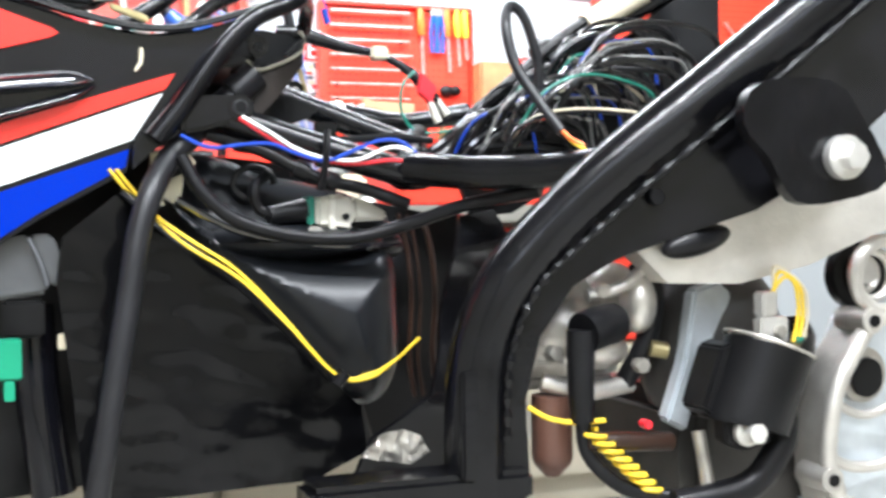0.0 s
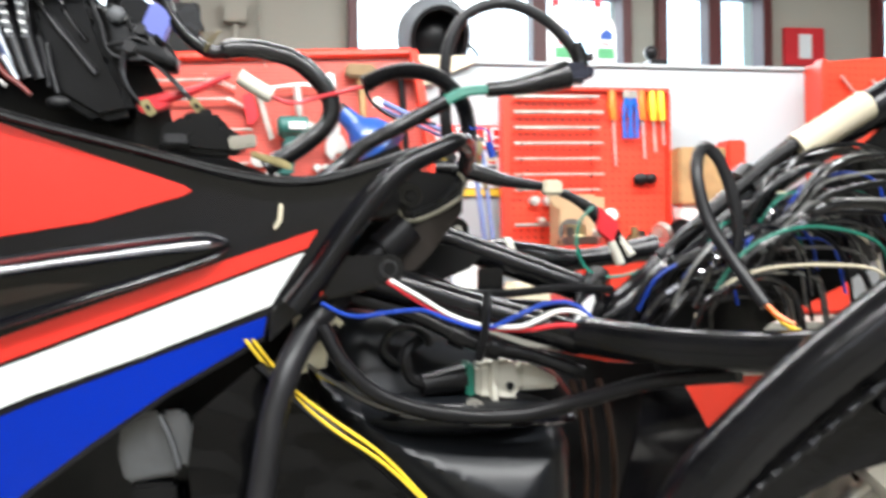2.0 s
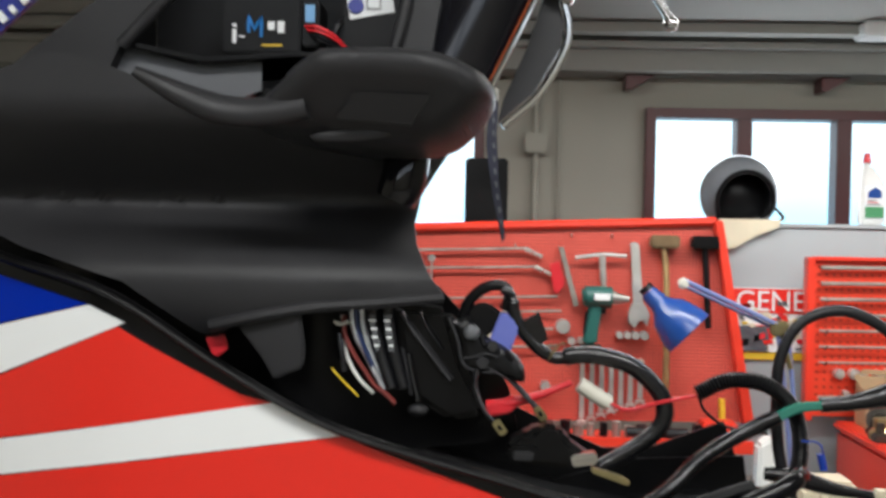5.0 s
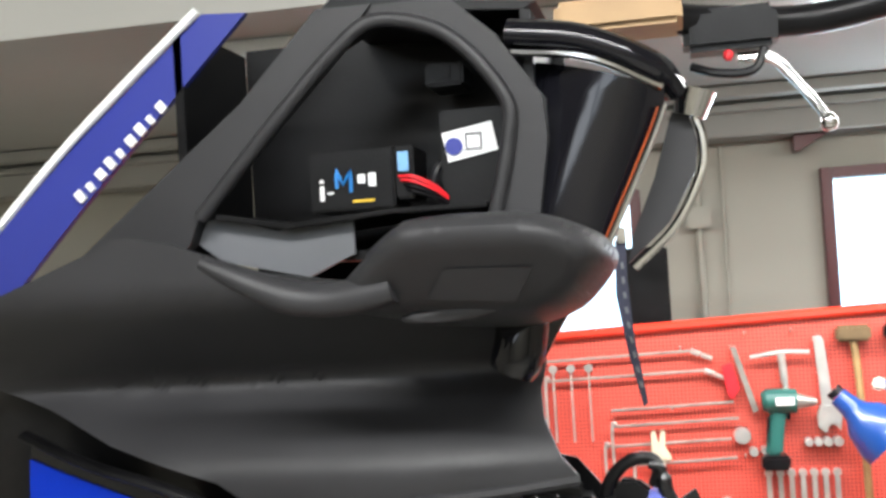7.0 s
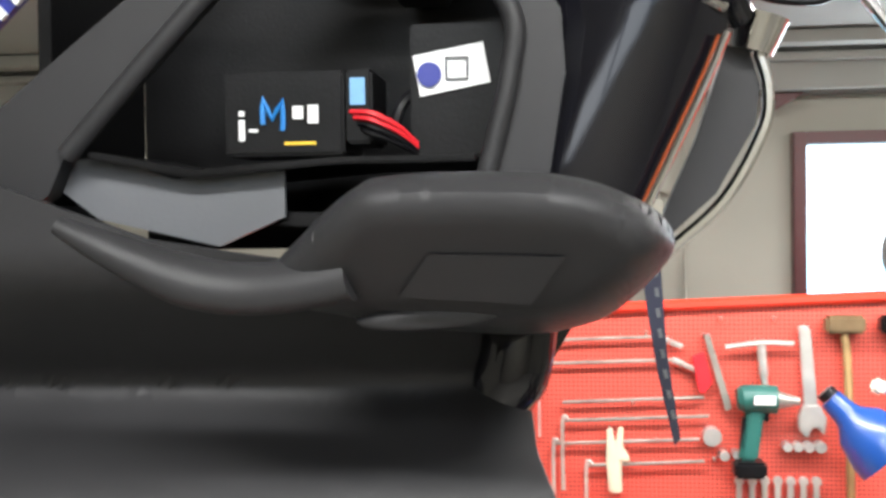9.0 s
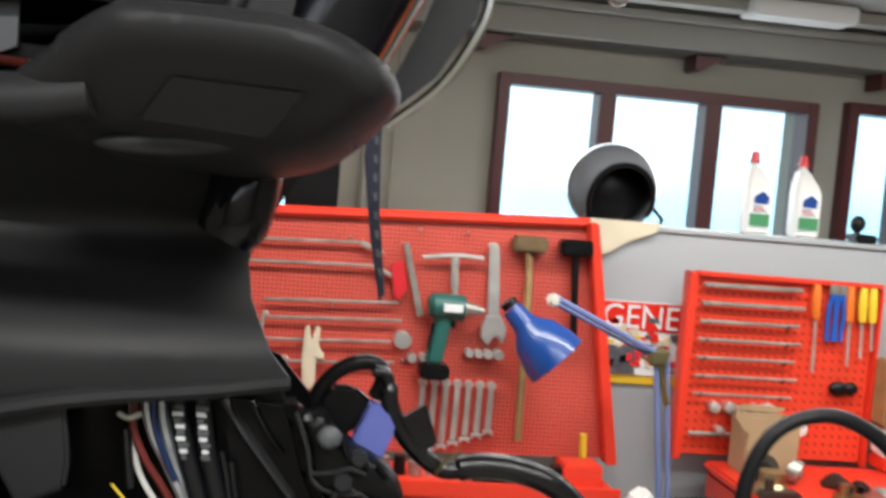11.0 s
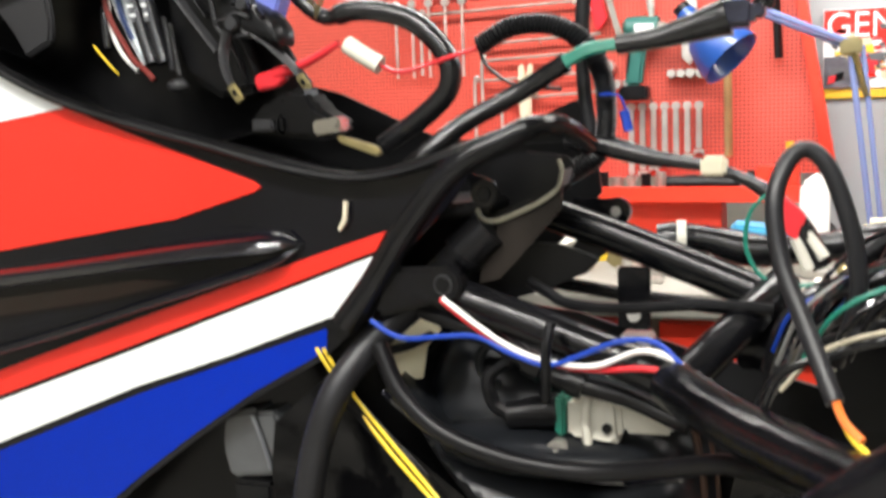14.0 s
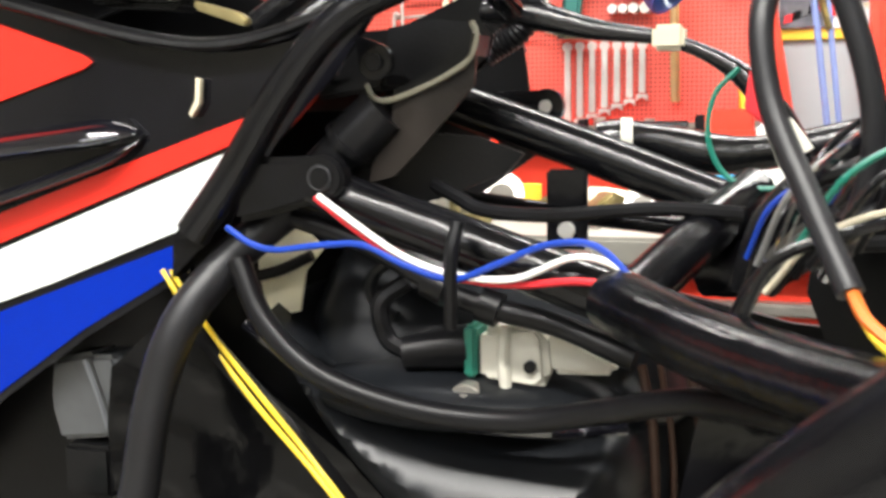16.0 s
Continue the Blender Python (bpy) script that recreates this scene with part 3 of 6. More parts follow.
post = thing("poster", 0.72, 1.99, 1.1, "colourful red and white printed poster sheet", "poster")
part("sheet", box(0.60, 0.83, 1.986, 1.9885, 1.118, 1.298, 0), PAPER, post, smooth=False)
rnd = random.Random(4)
for k in range(60):
    x, z = rnd.uniform(0.606, 0.795), rnd.uniform(1.122, 1.25)
    a, b = rnd.uniform(0.008, 0.032), rnd.uniform(0.006, 0.024)
    part("print_patch", prism([(x, z), (x + a, z + rnd.uniform(-0.01, 0.01)), (x + a * 0.8, z + b), (x - 0.004, z + b * 0.8)], 1.9845 - 0.0001 * k, 1.986, 0), rnd.choice([WRED, RED, YBAND, MIDGREY, CREAM, RED, MIDGREY]), post, smooth=False)
title = bpy.data.curves.new("title", "FONT")
title.body, title.size, title.extrude = "GENE", 0.078, 0.0006
letters = new("title", title)
flat = bpy.data.meshes.new_from_object(letters)
bpy.data.objects.remove(letters)
flat.transform(Matrix.Translation((0.606, 1.9795, 1.234)) @ Matrix.Rotation(radians(90), 4, "X") @ Matrix.Diagonal((1.0, 1.05, 1.0, 1.0)))
tb = bmesh.new()
tb.from_mesh(flat)
bpy.data.meshes.remove(flat)
part("poster_title", tb, PAPER, post, "large white title letters", smooth=False)
part("title_ground", box(0.602, 0.828, 1.9815, 1.9840, 1.228, 1.296, 0), RED, post, smooth=False)
part("photo_ground", box(0.602, 0.70, 1.9805, 1.9840, 1.121, 1.19, 0), mat("grey_blue_print", (0.10, 0.10, 0.12), 0.5, 0, 0.5, 120, 0), post, smooth=False)
for k in range(5):
    part("photo_shape", prism([(0.61 + 0.016 * k, 1.128 + 0.006 * k), (0.628 + 0.016 * k, 1.133 + 0.006 * k), (0.634 + 0.014 * k, 1.150 + 0.006 * k), (0.613 + 0.016 * k, 1.146 + 0.006 * k)], 1.9785, 1.9803, 0), (WRED, BLACK, MIDGREY, BLACK, WRED)[k], post, smooth=False)

# second board with long keys and a tool block
b2 = thing("pegboard", 0.95, 1.9, 0.98, "bright red pegboard holding a row of long keys", "tool board")
part("panel", box(0.785, 1.255, 1.885, 1.90, 0.955, 1.38, 0.002), BOARD2, b2, smooth=False)
part("frame_edge", join(box(0.775, 0.795, 1.865, 1.91, 0.945, 1.39, 0.003), box(0.796, 1.265, 1.868, 1.91, 1.380, 1.392, 0.003), box(1.256, 1.266, 1.868, 1.91, 0.945, 1.379, 0.003)), REDMET, b2)
for k in range(7):
    z = 1.362 - 0.043 * k
    r = thing("long_hex_key", 0.93, 1.87, z, "long steel hex key lying across the pegboard", "key", "long keys")
    part("shaft", tube([(0.81, 1.868, z), (1.055 + 0.01 * (k % 2), 1.868, z + 0.002)], 0.0065 - 0.0005 * k, 8), DSTEEL, r)
    part("key_hook", hooks([(0.83, z - 0.008)], 1.878), RUBBER, r)
    part("key_hook", hooks([(1.03, z - 0.008)], 1.878), RUBBER, r)
for x, z, r in ((0.865, 1.075, 0.014), (0.905, 1.075, 0.015), (0.93, 1.07, 0.012), (0.97, 1.075, 0.013), (1.0, 1.075, 0.017), (1.02, 1.05, 0.010), (0.885, 1.02, 0.010)):
    tagged(part("ring_spanner_head", join(disc(x, 1.855, 1.884, z, r, 16), disc(x, 1.850, 1.856, z, r * 0.6, 12)), STEEL), "shiny round socket hung on the pegboard", "socket", "sockets on the pegboard")
tagged(part("key_bar", tube([(0.81, 1.87, 1.008), (1.05, 1.87, 1.012)], 0.006, 8), DSTEEL), "straight steel bar hung low on the pegboard", "bar")

blk = thing("tool_rack", 1.35, 1.84, 0.95, "red steel rack beside the pegboard", "tool holder")
part("shelf_cut", join(box(1.275, 1.44, 1.80, 1.884, 0.955, 0.985, 0.004), box(1.405, 1.46, 1.80, 1.884, 0.987, 1.24, 0.006)), REDMET, blk)
for k, (x, m) in enumerate(((1.092, ORANGE), (1.178, ORANGE), (1.21, YBAND), (1.236, YBAND))):
    s = thing("screwdriver", x, 1.868, 1.2, "screwdriver with a coloured handle hung on the pegboard", "screwdriver", "screwdrivers on the pegboard")
    part("handle", tube([(x, 1.868, 1.383), (x, 1.868, 1.345), (x + 0.004, 1.868, 1.300)], 0.011, 10, taper=lambda q: 0.8 + 0.3 * math.sin(3 * q)), m, s)
    part("blade", tube([(x + 0.004, 1.868, 1.300), (x + 0.009, 1.868, 1.172 + 0.02 * k)], 0.0035, 6), STEEL, s)
for x in (1.135, 1.156):
    pl = thing("pliers", x, 1.868, 1.3, "steel pliers with blue handles hung on the pegboard", "pliers", "pliers on the pegboard")
    part("jaws", prism([(x - 0.010, 1.385), (x + 0.010, 1.385), (x + 0.012, 1.360), (x - 0.012, 1.360)], 1.862, 1.874, 0.003), DSTEEL, pl)
    for q in (-1, 1):
        part("grip", tube([(x + 0.003 * q, 1.868, 1.362), (x + 0.009 * q, 1.868, 1.32), (x + 0.007 * q, 1.868, 1.25)], 0.0055, 8), mat("blue_grip", (0.01, 0.09, 0.42), 0.4), pl)
tagged(part("white_disc", join(disc(1.085, 1.862, 1.884, 1.035, 0.019, 22), disc(1.085, 1.858, 1.862, 1.035, 0.007, 12)), BOTW), "white plastic washer disc hung on the pegboard", "disc")
tagged(part("wooden_block", box(1.262, 1.40, 1.80, 1.87, 1.06, 1.22, 0.005), WOOD), "pale wooden block with drilled holes on the tool rack", "wooden block")
tagged(part("white_tub", box(1.27, 1.395, 1.81, 1.87, 0.987, 1.06, 0.008), BOTW), "white plastic tub on the red rack", "tub")
tagged(part("black_knob_tool", join(ball(1.175, 1.872, 1.135, 0.024, 0.014, 0.018), ball(1.205, 1.872, 1.137, 0.020, 0.014, 0.016)), RUBBER), "black twin knob hung on the pegboard", "knob")

b3 = thing("slanted_tool_board", 1.95, 1.9, 1.2, "red tool board with slanted hanging spanners", "tool board")
part("panel", sheet([(1.745, 0.95), (2.75, 0.95), (2.75, 1.57), (1.745, 1.482)], 1.9, 0.0985, 3), BOARD2, b3, smooth=False)
part("side_flange", box(1.725, 1.744, 1.86, 1.91, 0.95, 1.484, 0.003), REDMET, b3)
for k in range(6):
    w = thing("angled_spanner", 1.85 + 0.1 * k, 1.88, 1.3, "steel spanner hanging aslant on the red board", "spanner", "aslant spanners")
    part("shaft", tube([(1.80 + 0.1 * k, 1.885, 1.44 - 0.01 * k), (1.92 + 0.1 * k, 1.885, 1.30 - 0.01 * k)], 0.008, 8, flat=0.5), STEEL, w)
sign = thing("exit_sign", 2.1, 2.0, 1.6, "red and white emergency wall sign", "sign")
part("plate", box(2.06, 2.22, 2.725, 2.748, 1.62, 1.76, 0.002), WRED, sign)
part("pictogram", box(2.115, 2.165, 2.718, 2.724, 1.645, 1.735, 0.001), PAPER, sign)

# bench, cabinet and clutter
CABINET = mat("cream_cabinet_paint", (0.50, 0.46, 0.36), 0.5, 0, 0.12, 12, 0.05)
bench = thing("workbench", 0.2, 1.6, 0, "long workbench with a grey top and red drawers", "workbench")
part("worktop", box(-1.6, 1.62, 1.15, 1.98, 0.725, 0.770, 0.006), BENCHM, bench)
for k in range(5):
    x = -1.5 + 0.62 * k
    dwr = part("drawer", box(x, x + 0.6, 1.20, 1.24, 0.42, 0.715, 0.006), REDMET, bench)
    part("handle", box(x + 0.15, x + 0.45, 1.17, 1.20, 0.655, 0.675, 0.004), DSTEEL, dwr)
    part("lower_drawer", box(x, x + 0.6, 1.20, 1.24, 0.08, 0.41, 0.006), CABINET, bench, "cream painted lower drawer")
part("carcass", box(-1.55, 1.58, 1.245, 1.95, 0.0, 0.72, 0.004), CABINET, bench)
cab = thing("tool_chest", 1.15, 1.6, 0.77, "red steel tool chest standing on the bench", "tool chest")
part("chest_body", box(0.86, 1.55, 1.42, 1.86, 0.774, 0.925, 0.008), REDMET, cab)
part("chest_lid", box(0.85, 1.56, 1.41, 1.862, 0.927, 0.948, 0.006), REDMET, cab)
box1 = thing("cardboard_box", 0.95, 1.6, 0.95, "open brown cardboard box on the tool chest", "box")
part("box_body", join(prism([(0.900, 0.949), (1.018, 0.949), (1.022, 1.078), (0.896, 1.082)], 1.735, 1.739, 0.0008), prism([(0.900, 0.949), (1.018, 0.949), (1.022, 1.074), (0.896, 1.076)], 1.826, 1.830, 0.0008), box(0.896, 0.900, 1.739, 1.826, 0.949, 1.078, 0), box(1.018, 1.022, 1.739, 1.826, 0.949, 1.076, 0)), CARD, box1, smooth=False)
part("flap", prism([(0.896, 1.082), (0.868, 1.092), (0.862, 1.082), (0.890, 1.045), (0.896, 1.05)], 1.730, 1.7345, 0.0005), CARD, box1, smooth=False)
part("flap", prism([(0.905, 1.079), (1.015, 1.077), (1.028, 1.090), (0.915, 1.093)], 1.828, 1.832, 0.0005), CARD, box1, smooth=False)
CL = random.Random(11)
KINDS = [("bearing_ring", "dull steel bearing ring lying on the bench"), ("machined_bush", "machined steel bush standing on the bench"), ("metal_clamp", "dark metal clamp piece lying on the bench"), ("cast_bracket", "cast aluminium bracket lying on the bench")]


OILY = mat("oily_dark_steel", (0.07, 0.06, 0.05), 0.4, 0.6, 0.4, 60, 0.3)


def clutter(x, y, z, k, mats):
    m = CL.choice(mats)
    r = CL.uniform(0.018, 0.042)
    if k == 0:
        b = join(turned(disc(x, y - 0.012, y + 0.012, z + r, r, 18), (x, y, z + r), CL.uniform(-20, 20)), disc(x, y - 0.016, y + 0.016, z + r, r * 0.55, 14))
    elif k == 1:
        b = tube([(x, y, z), (x, y, z + r * 0.7), (x, y, z + r * 1.3)], r, 16, 2, taper=lambda s: 1 if s < 0.5 else 0.7)
    elif k == 2:
        b = join(box(x - r, x + r, y - r * 0.5, y + r * 0.5, z, z + r * 0.5, 0.004), tube([(x - r * 0.6, y, z + r * 0.5), (x - r * 0.6, y, z + r * 1.1)], r * 0.25))
    else:
        b = join(prism([(x - r * 1.3, z), (x + r * 1.3, z), (x + r, z + r * 0.6), (x - r * 0.3, z + r * 1.2), (x - r, z + r * 0.7)], y - r * 0.5, y + r * 0.5, 0.005), disc(x - r * 0.2, y - r * 0.62, y - r * 0.5, z + r * 0.55, r * 0.35, 12))
    tagged(part(KINDS[k][0], turned(b, (x, y, z), 0, 0, CL.uniform(-60, 60)), m), KINDS[k][1], "machine part", "bench clutter")


for k in range(46):
    clutter(CL.uniform(-0.35, 0.72), CL.uniform(1.22, 1.68), 0.771, k % 4, [DSTEEL, ALU, DSTEEL, RUBBER, BRASS, ALU, CREAM])
for k in range(30):
    clutter(CL.uniform(0.89, 1.50), CL.uniform(1.45, 1.70), 0.949, k % 4, [OILY, OILY, RUBBER, DSTEEL, OILY, BRASS])
tagged(part("blue_tub", prism([(0.455, 0.772), (0.545, 0.772), (0.56, 0.842), (0.445, 0.852)], 1.52, 1.62, 0.006), mat("pale_blue_plastic", (0.06, 0.32, 0.52), 0.4)), "pale blue plastic tub with red print on the bench", "tub")
tagged(part("white_canister", prism([(0.575, 0.772), (0.635, 0.772), (0.635, 0.93), (0.615, 0.955), (0.58, 0.93)], 1.55, 1.61, 0.008), BOTW), "white plastic canister on the bench", "canister")
tagged(part("grey_machine", join(box(0.70, 0.80, 1.48, 1.60, 0.772, 0.86, 0.012), box(0.68, 0.72, 1.50, 1.58, 0.79, 0.835, 0.008), disc(0.74, 1.465, 1.48, 0.815, 0.022)), CREAM), "small cream bench machine housing", "machine")
tagged(part("yellow_cup", tube([(0.16, 1.55, 0.771), (0.16, 1.55, 0.82)], 0.032, 16), YBAND), "small yellow plastic cup on the bench", "cup")
tagged(part("cream_rag", ball(0.3, 1.5, 0.79, 0.09, 0.06, 0.03), CREAM), "crumpled cream rag on the bench", "rag")


# ---- the scooter under repair ----
bike = thing("motor_scooter", 0.3, 0.4, 0, "stripped black motor scooter with red, white and blue side panels", "scooter")


def side(x, z):
    return 0.452 + 0.45 * max(0.0, -0.60 - x) ** 2 + 0.10 * (z - 0.98) ** 2 * (1 if z > 0.98 else 0.6)


def decal(name, outline, material, label, off=0.004):
    part(name, sheet(outline, lambda x, z: side(x, z) - off, off - 0.0015, 0.06), material, fairing, label)


fairing = part("side_fairing", sheet([(-0.96, 1.41), (-0.834, 1.372), (-0.658, 1.322), (-0.482, 1.216), (-0.308, 1.128), (-0.06, 1.062), (0.043, 1.034), (0.127, 1.023), (0.203, 1.033), (0.30, 1.062), (0.255, 1.0), (0.195, 0.94), (0.15, 0.88), (0.10, 0.842), (0.092, 0.808), (-0.035, 0.737), (-0.14, 0.667), (-0.22, 0.608), (-0.42, 0.45), (-0.96, 0.20)], side, 0.008, 0.05), GLOSS, bike, "black plastic fairing with coloured stripes")
decal("red_field", [(-0.650, 1.283), (-0.60, 1.255), (-0.46, 1.186), (-0.410, 1.174), (-0.808, 1.110), (-0.96, 1.085), (-0.96, 1.155), (-0.832, 1.205)], RED, "bright red painted field")
decal("red_field", [(-0.302, 1.126), (-0.139, 1.068), (-0.015, 1.025), (-0.004, 1.018), (-0.016, 1.011), (-0.135, 0.976), (-0.373, 0.938), (-0.529, 0.912), (-0.70, 0.905), (-0.96, 0.93), (-0.96, 1.025), (-0.759, 1.059)], RED, "bright red painted field")
decal("white_stripe", [(-0.393, 1.177), (-0.305, 1.131), (-0.303, 1.127), (-0.759, 1.061), (-0.96, 1.028), (-0.96, 1.083), (-0.808, 1.108)], WHITE, "white painted stripe")
decal("white_stripe", [(-0.697, 1.315), (-0.638, 1.289), (-0.832, 1.208), (-0.96, 1.158), (-0.96, 1.245), (-0.833, 1.282)], WHITE, "white painted stripe")
decal("blue_field", [(-0.834, 1.353), (-0.70, 1.316), (-0.833, 1.285), (-0.96, 1.248), (-0.96, 1.388)], BLUE, "blue painted field")
decal("red_stripe", [(0.168, 0.963), (-0.012, 0.904), (-0.212, 0.837), (-0.55, 0.719), (-0.96, 0.585), (-0.96, 0.535), (-0.55, 0.682), (-0.214, 0.803), (0.153, 0.938)], RED, "red painted stripe")
decal("white_stripe", [(0.149, 0.931), (-0.214, 0.796), (-0.55, 0.675), (-0.96, 0.528), (-0.96, 0.43), (-0.5, 0.630), (-0.218, 0.743), (-0.067, 0.794), (0.102, 0.858)], WHITE, "white painted stripe")
decal("blue_stripe", [(0.096, 0.843), (-0.211, 0.734), (-0.5, 0.618), (-0.96, 0.415), (-0.96, 0.22), (-0.42, 0.462), (-0.22, 0.618), (-0.14, 0.676), (-0.035, 0.746), (0.091, 0.816)], BLUE, "deep blue painted stripe")


part("gloss_scoop", sheet([(0.053, 0.945), (0.035, 0.962), (-0.06, 0.966), (-0.3, 0.932), (-0.62, 0.894), (-0.96, 0.89), (-0.96, 0.62), (-0.604, 0.748), (-0.21, 0.862), (0.0, 0.925)], lambda x, z: side(x, z) - 0.005, 0.004, 0.03), GLOSS, fairing, "glossy black moulded scoop")
part("scoop_ridge", tube([(0.045, 0.446, 0.948), (0.0, 0.440, 0.948), (-0.15, 0.436, 0.930), (-0.35, 0.434, 0.902), (-0.6, 0.434, 0.872), (-0.96, 0.50, 0.85)], 0.026, 14, 6, taper=lambda s: min(1.0, 0.25 + 4 * s), flat=0.45), RIDGE, fairing, "glossy rounded ridge")
part("scoop_lower_ridge", tube([(0.048, 0.446, 0.940), (0.0, 0.441, 0.918), (-0.15, 0.438, 0.872), (-0.35, 0.437, 0.812), (-0.6, 0.437, 0.742), (-0.96, 0.50, 0.64)], 0.014, 12, 6, taper=lambda s: min(1.0, 0.3 + 4 * s), flat=0.5), GLOSS, fairing)
part("reflector", sheet([(-0.13, 0.892), (-0.2, 0.893), (-0.5, 0.852), (-0.5, 0.825), (-0.25, 0.865)], lambda x, z: side(x, z) - 0.009, 0.004, 0.05), DRED, fairing, "dark red side reflector")
part("paint_chip", prism([(0.115, 1.0), (0.120, 0.998), (0.118, 0.975), (0.108, 0.962), (0.106, 0.966), (0.113, 0.978)], 0.441, 0.448, 0.0005), CREAM, fairing, "small cream tape mark")
EDGE = mat("matt_black_edge", (0.004, 0.004, 0.0045), 0.40, 0, 0.6, 50, 0.3, spec=0.13)
part("edge_rim", tube([(-0.96, 0.51, 1.425), (-0.834, 0.47, 1.385), (-0.658, 0.445, 1.334), (-0.482, 0.440, 1.228), (-0.308, 0.440, 1.139), (-0.06, 0.440, 1.070), (0.043, 0.440, 1.043), (0.127, 0.440, 1.031), (0.203, 0.440, 1.040), (0.31, 0.44, 1.075)], 0.0105, 10, 6, flat=0.55), EDGE, bike, "matt black moulded rim")
part("inner_tray", prism([(-0.62, 1.235), (-0.3, 1.085), (0.0, 1.01), (0.15, 0.985), (0.30, 1.0), (0.30, 0.985), (0.15, 0.965), (0.0, 0.985), (-0.62, 1.19)], 0.462, 0.78, 0.004), BLACK, bike)
part("far_fairing", sheet([(-0.6, 1.33), (-0.3, 1.20), (-0.05, 1.135), (0.06, 1.085), (0.12, 1.06), (0.20, 1.062), (0.33, 1.115), (0.36, 1.03), (0.2, 0.95), (-0.6, 0.95)], lambda x, z: 0.78 - 0.1 * (x + 0.1) ** 2, 0.008, 0.06), BLACK, bike, "far side black fairing")

# inner leg shield, glove box and dash


def ease(s):
    s = max(0.0, min(1.0, s))
    return s * s * (3 - 2 * s)


def shield(x, z):
    y = 0.50 + 0.55 * max(0.0, x + 0.48) ** 2
    y += 0.120 * ease((z - 1.355) / 0.14) - 0.165 * ease((z - 1.470) / 0.16)
    y += 0.030 * max(0.0, (1.345 - z) / 0.08) ** 2 * (1 if z < 1.345 else 0)
    return y


part("inner_leg_shield", sheet([(-0.158, 1.337), (-0.180, 1.365), (-0.205, 1.415), (-0.212, 1.45), (-0.203, 1.50), (-0.180, 1.54), (-0.185, 1.585), (-0.30, 1.60), (-0.56, 1.64), (-0.70, 1.69), (-0.76, 1.70), (-0.95, 1.63), (-1.25, 1.60), (-1.25, 1.54), (-0.96, 1.45), (-0.834, 1.402), (-0.658, 1.350), (-0.54, 1.27), (-0.515, 1.265), (-0.47, 1.295), (-0.36, 1.318)], shield, 0.010, 0.020), GREYPL, bike, "dark grey textured inner leg shield")
part("shield_lip", tube([(-0.52, 0.51, 1.283), (-0.45, 0.503, 1.300), (-0.36, 0.512, 1.316), (-0.25, 0.535, 1.325), (-0.160, 0.565, 1.333)], 0.010, 8), GREYPL, bike)
part("shield_tab", prism([(-0.49, 1.297), (-0.38, 1.305), (-0.372, 1.25), (-0.375, 1.22), (-0.42, 1.20), (-0.44, 1.235)], 0.515, 0.530, 0.004), GREYPL, bike, "dark grey plastic tab")
part("tab_reflector", prism([(-0.535, 1.262), (-0.505, 1.268), (-0.498, 1.245), (-0.52, 1.228)], 0.535, 0.545, 0.002), WRED, bike)
part("steering_lock_cover", tube([(-0.215, 0.53, 1.58), (-0.222, 0.52, 1.52), (-0.236, 0.52, 1.485)], 0.036, 14, 5, taper=lambda s: 1.0 if s < 0.7 else 1.0 - 0.9 * (s - 0.7) ** 1.5), GLOSS, bike, "glossy black rounded column cover")

glove = part("glove_box_frame", join(
    sheet([(-0.98, 1.56), (-0.90, 1.66), (-0.61, 1.885), (-0.49, 2.01), (-0.41, 2.01), (-0.46, 1.95), (-0.56, 1.85), (-0.685, 1.72), (-0.70, 1.685), (-0.80, 1.62)], lambda x, z: 0.545 + 0.10 * (x + 0.7) ** 2, 0.03, 0.06),
    sheet([(-0.30, 2.01), (-0.41, 2.01), (-0.46, 1.955), (-0.40, 1.985), (-0.305, 1.955), (-0.226, 1.862), (-0.226, 1.80), (-0.25, 1.70), (-0.19, 1.69), (-0.172, 1.80), (-0.176, 1.86), (-0.235, 1.95)], 0.560, 0.03, 0.06)), GREYPL, bike, "dark grey moulded glove box surround")
part("compartment", join(box(-0.72, -0.17, 0.86, 0.875, 1.62, 2.03, 0.002), prism([(-0.72, 1.66), (-0.20, 1.64), (-0.20, 1.655), (-0.72, 1.675)], 0.59, 0.86, 0.001), prism([(-0.50, 2.02), (-0.20, 1.99), (-0.18, 2.0), (-0.48, 2.04)], 0.60, 0.86, 0.001), box(-0.205, -0.19, 0.60, 0.86, 1.655, 1.99, 0.001), box(-0.735, -0.72, 0.60, 0.86, 1.66, 2.02, 0.001)), BLACK, glove, "deep black open compartment")
part("inner_shelf", prism([(-0.66, 1.722), (-0.55, 1.70), (-0.40, 1.712), (-0.26, 1.712), (-0.26, 1.719), (-0.40, 1.719), (-0.55, 1.709), (-0.66, 1.730)], 0.55, 0.80, 0.002), BLACK, glove)
part("grey_panel", sheet([(-0.70, 1.72), (-0.66, 1.725), (-0.575, 1.70), (-0.52, 1.712), (-0.46, 1.712), (-0.46, 1.66), (-0.53, 1.63), (-0.66, 1.66), (-0.70, 1.69)], 0.575, 0.008, 0.05), MIDGREY, glove, "plain grey trim behind the lid")
part("opening_edge", tube([(-0.68, 0.545, 1.725), (-0.56, 0.54, 1.85), (-0.46, 0.545, 1.95), (-0.40, 0.552, 1.985), (-0.305, 0.555, 1.957), (-0.228, 0.555, 1.866), (-0.226, 0.555, 1.80), (-0.25, 0.555, 1.70)], 0.011, 10, 8), GREYPL, glove)
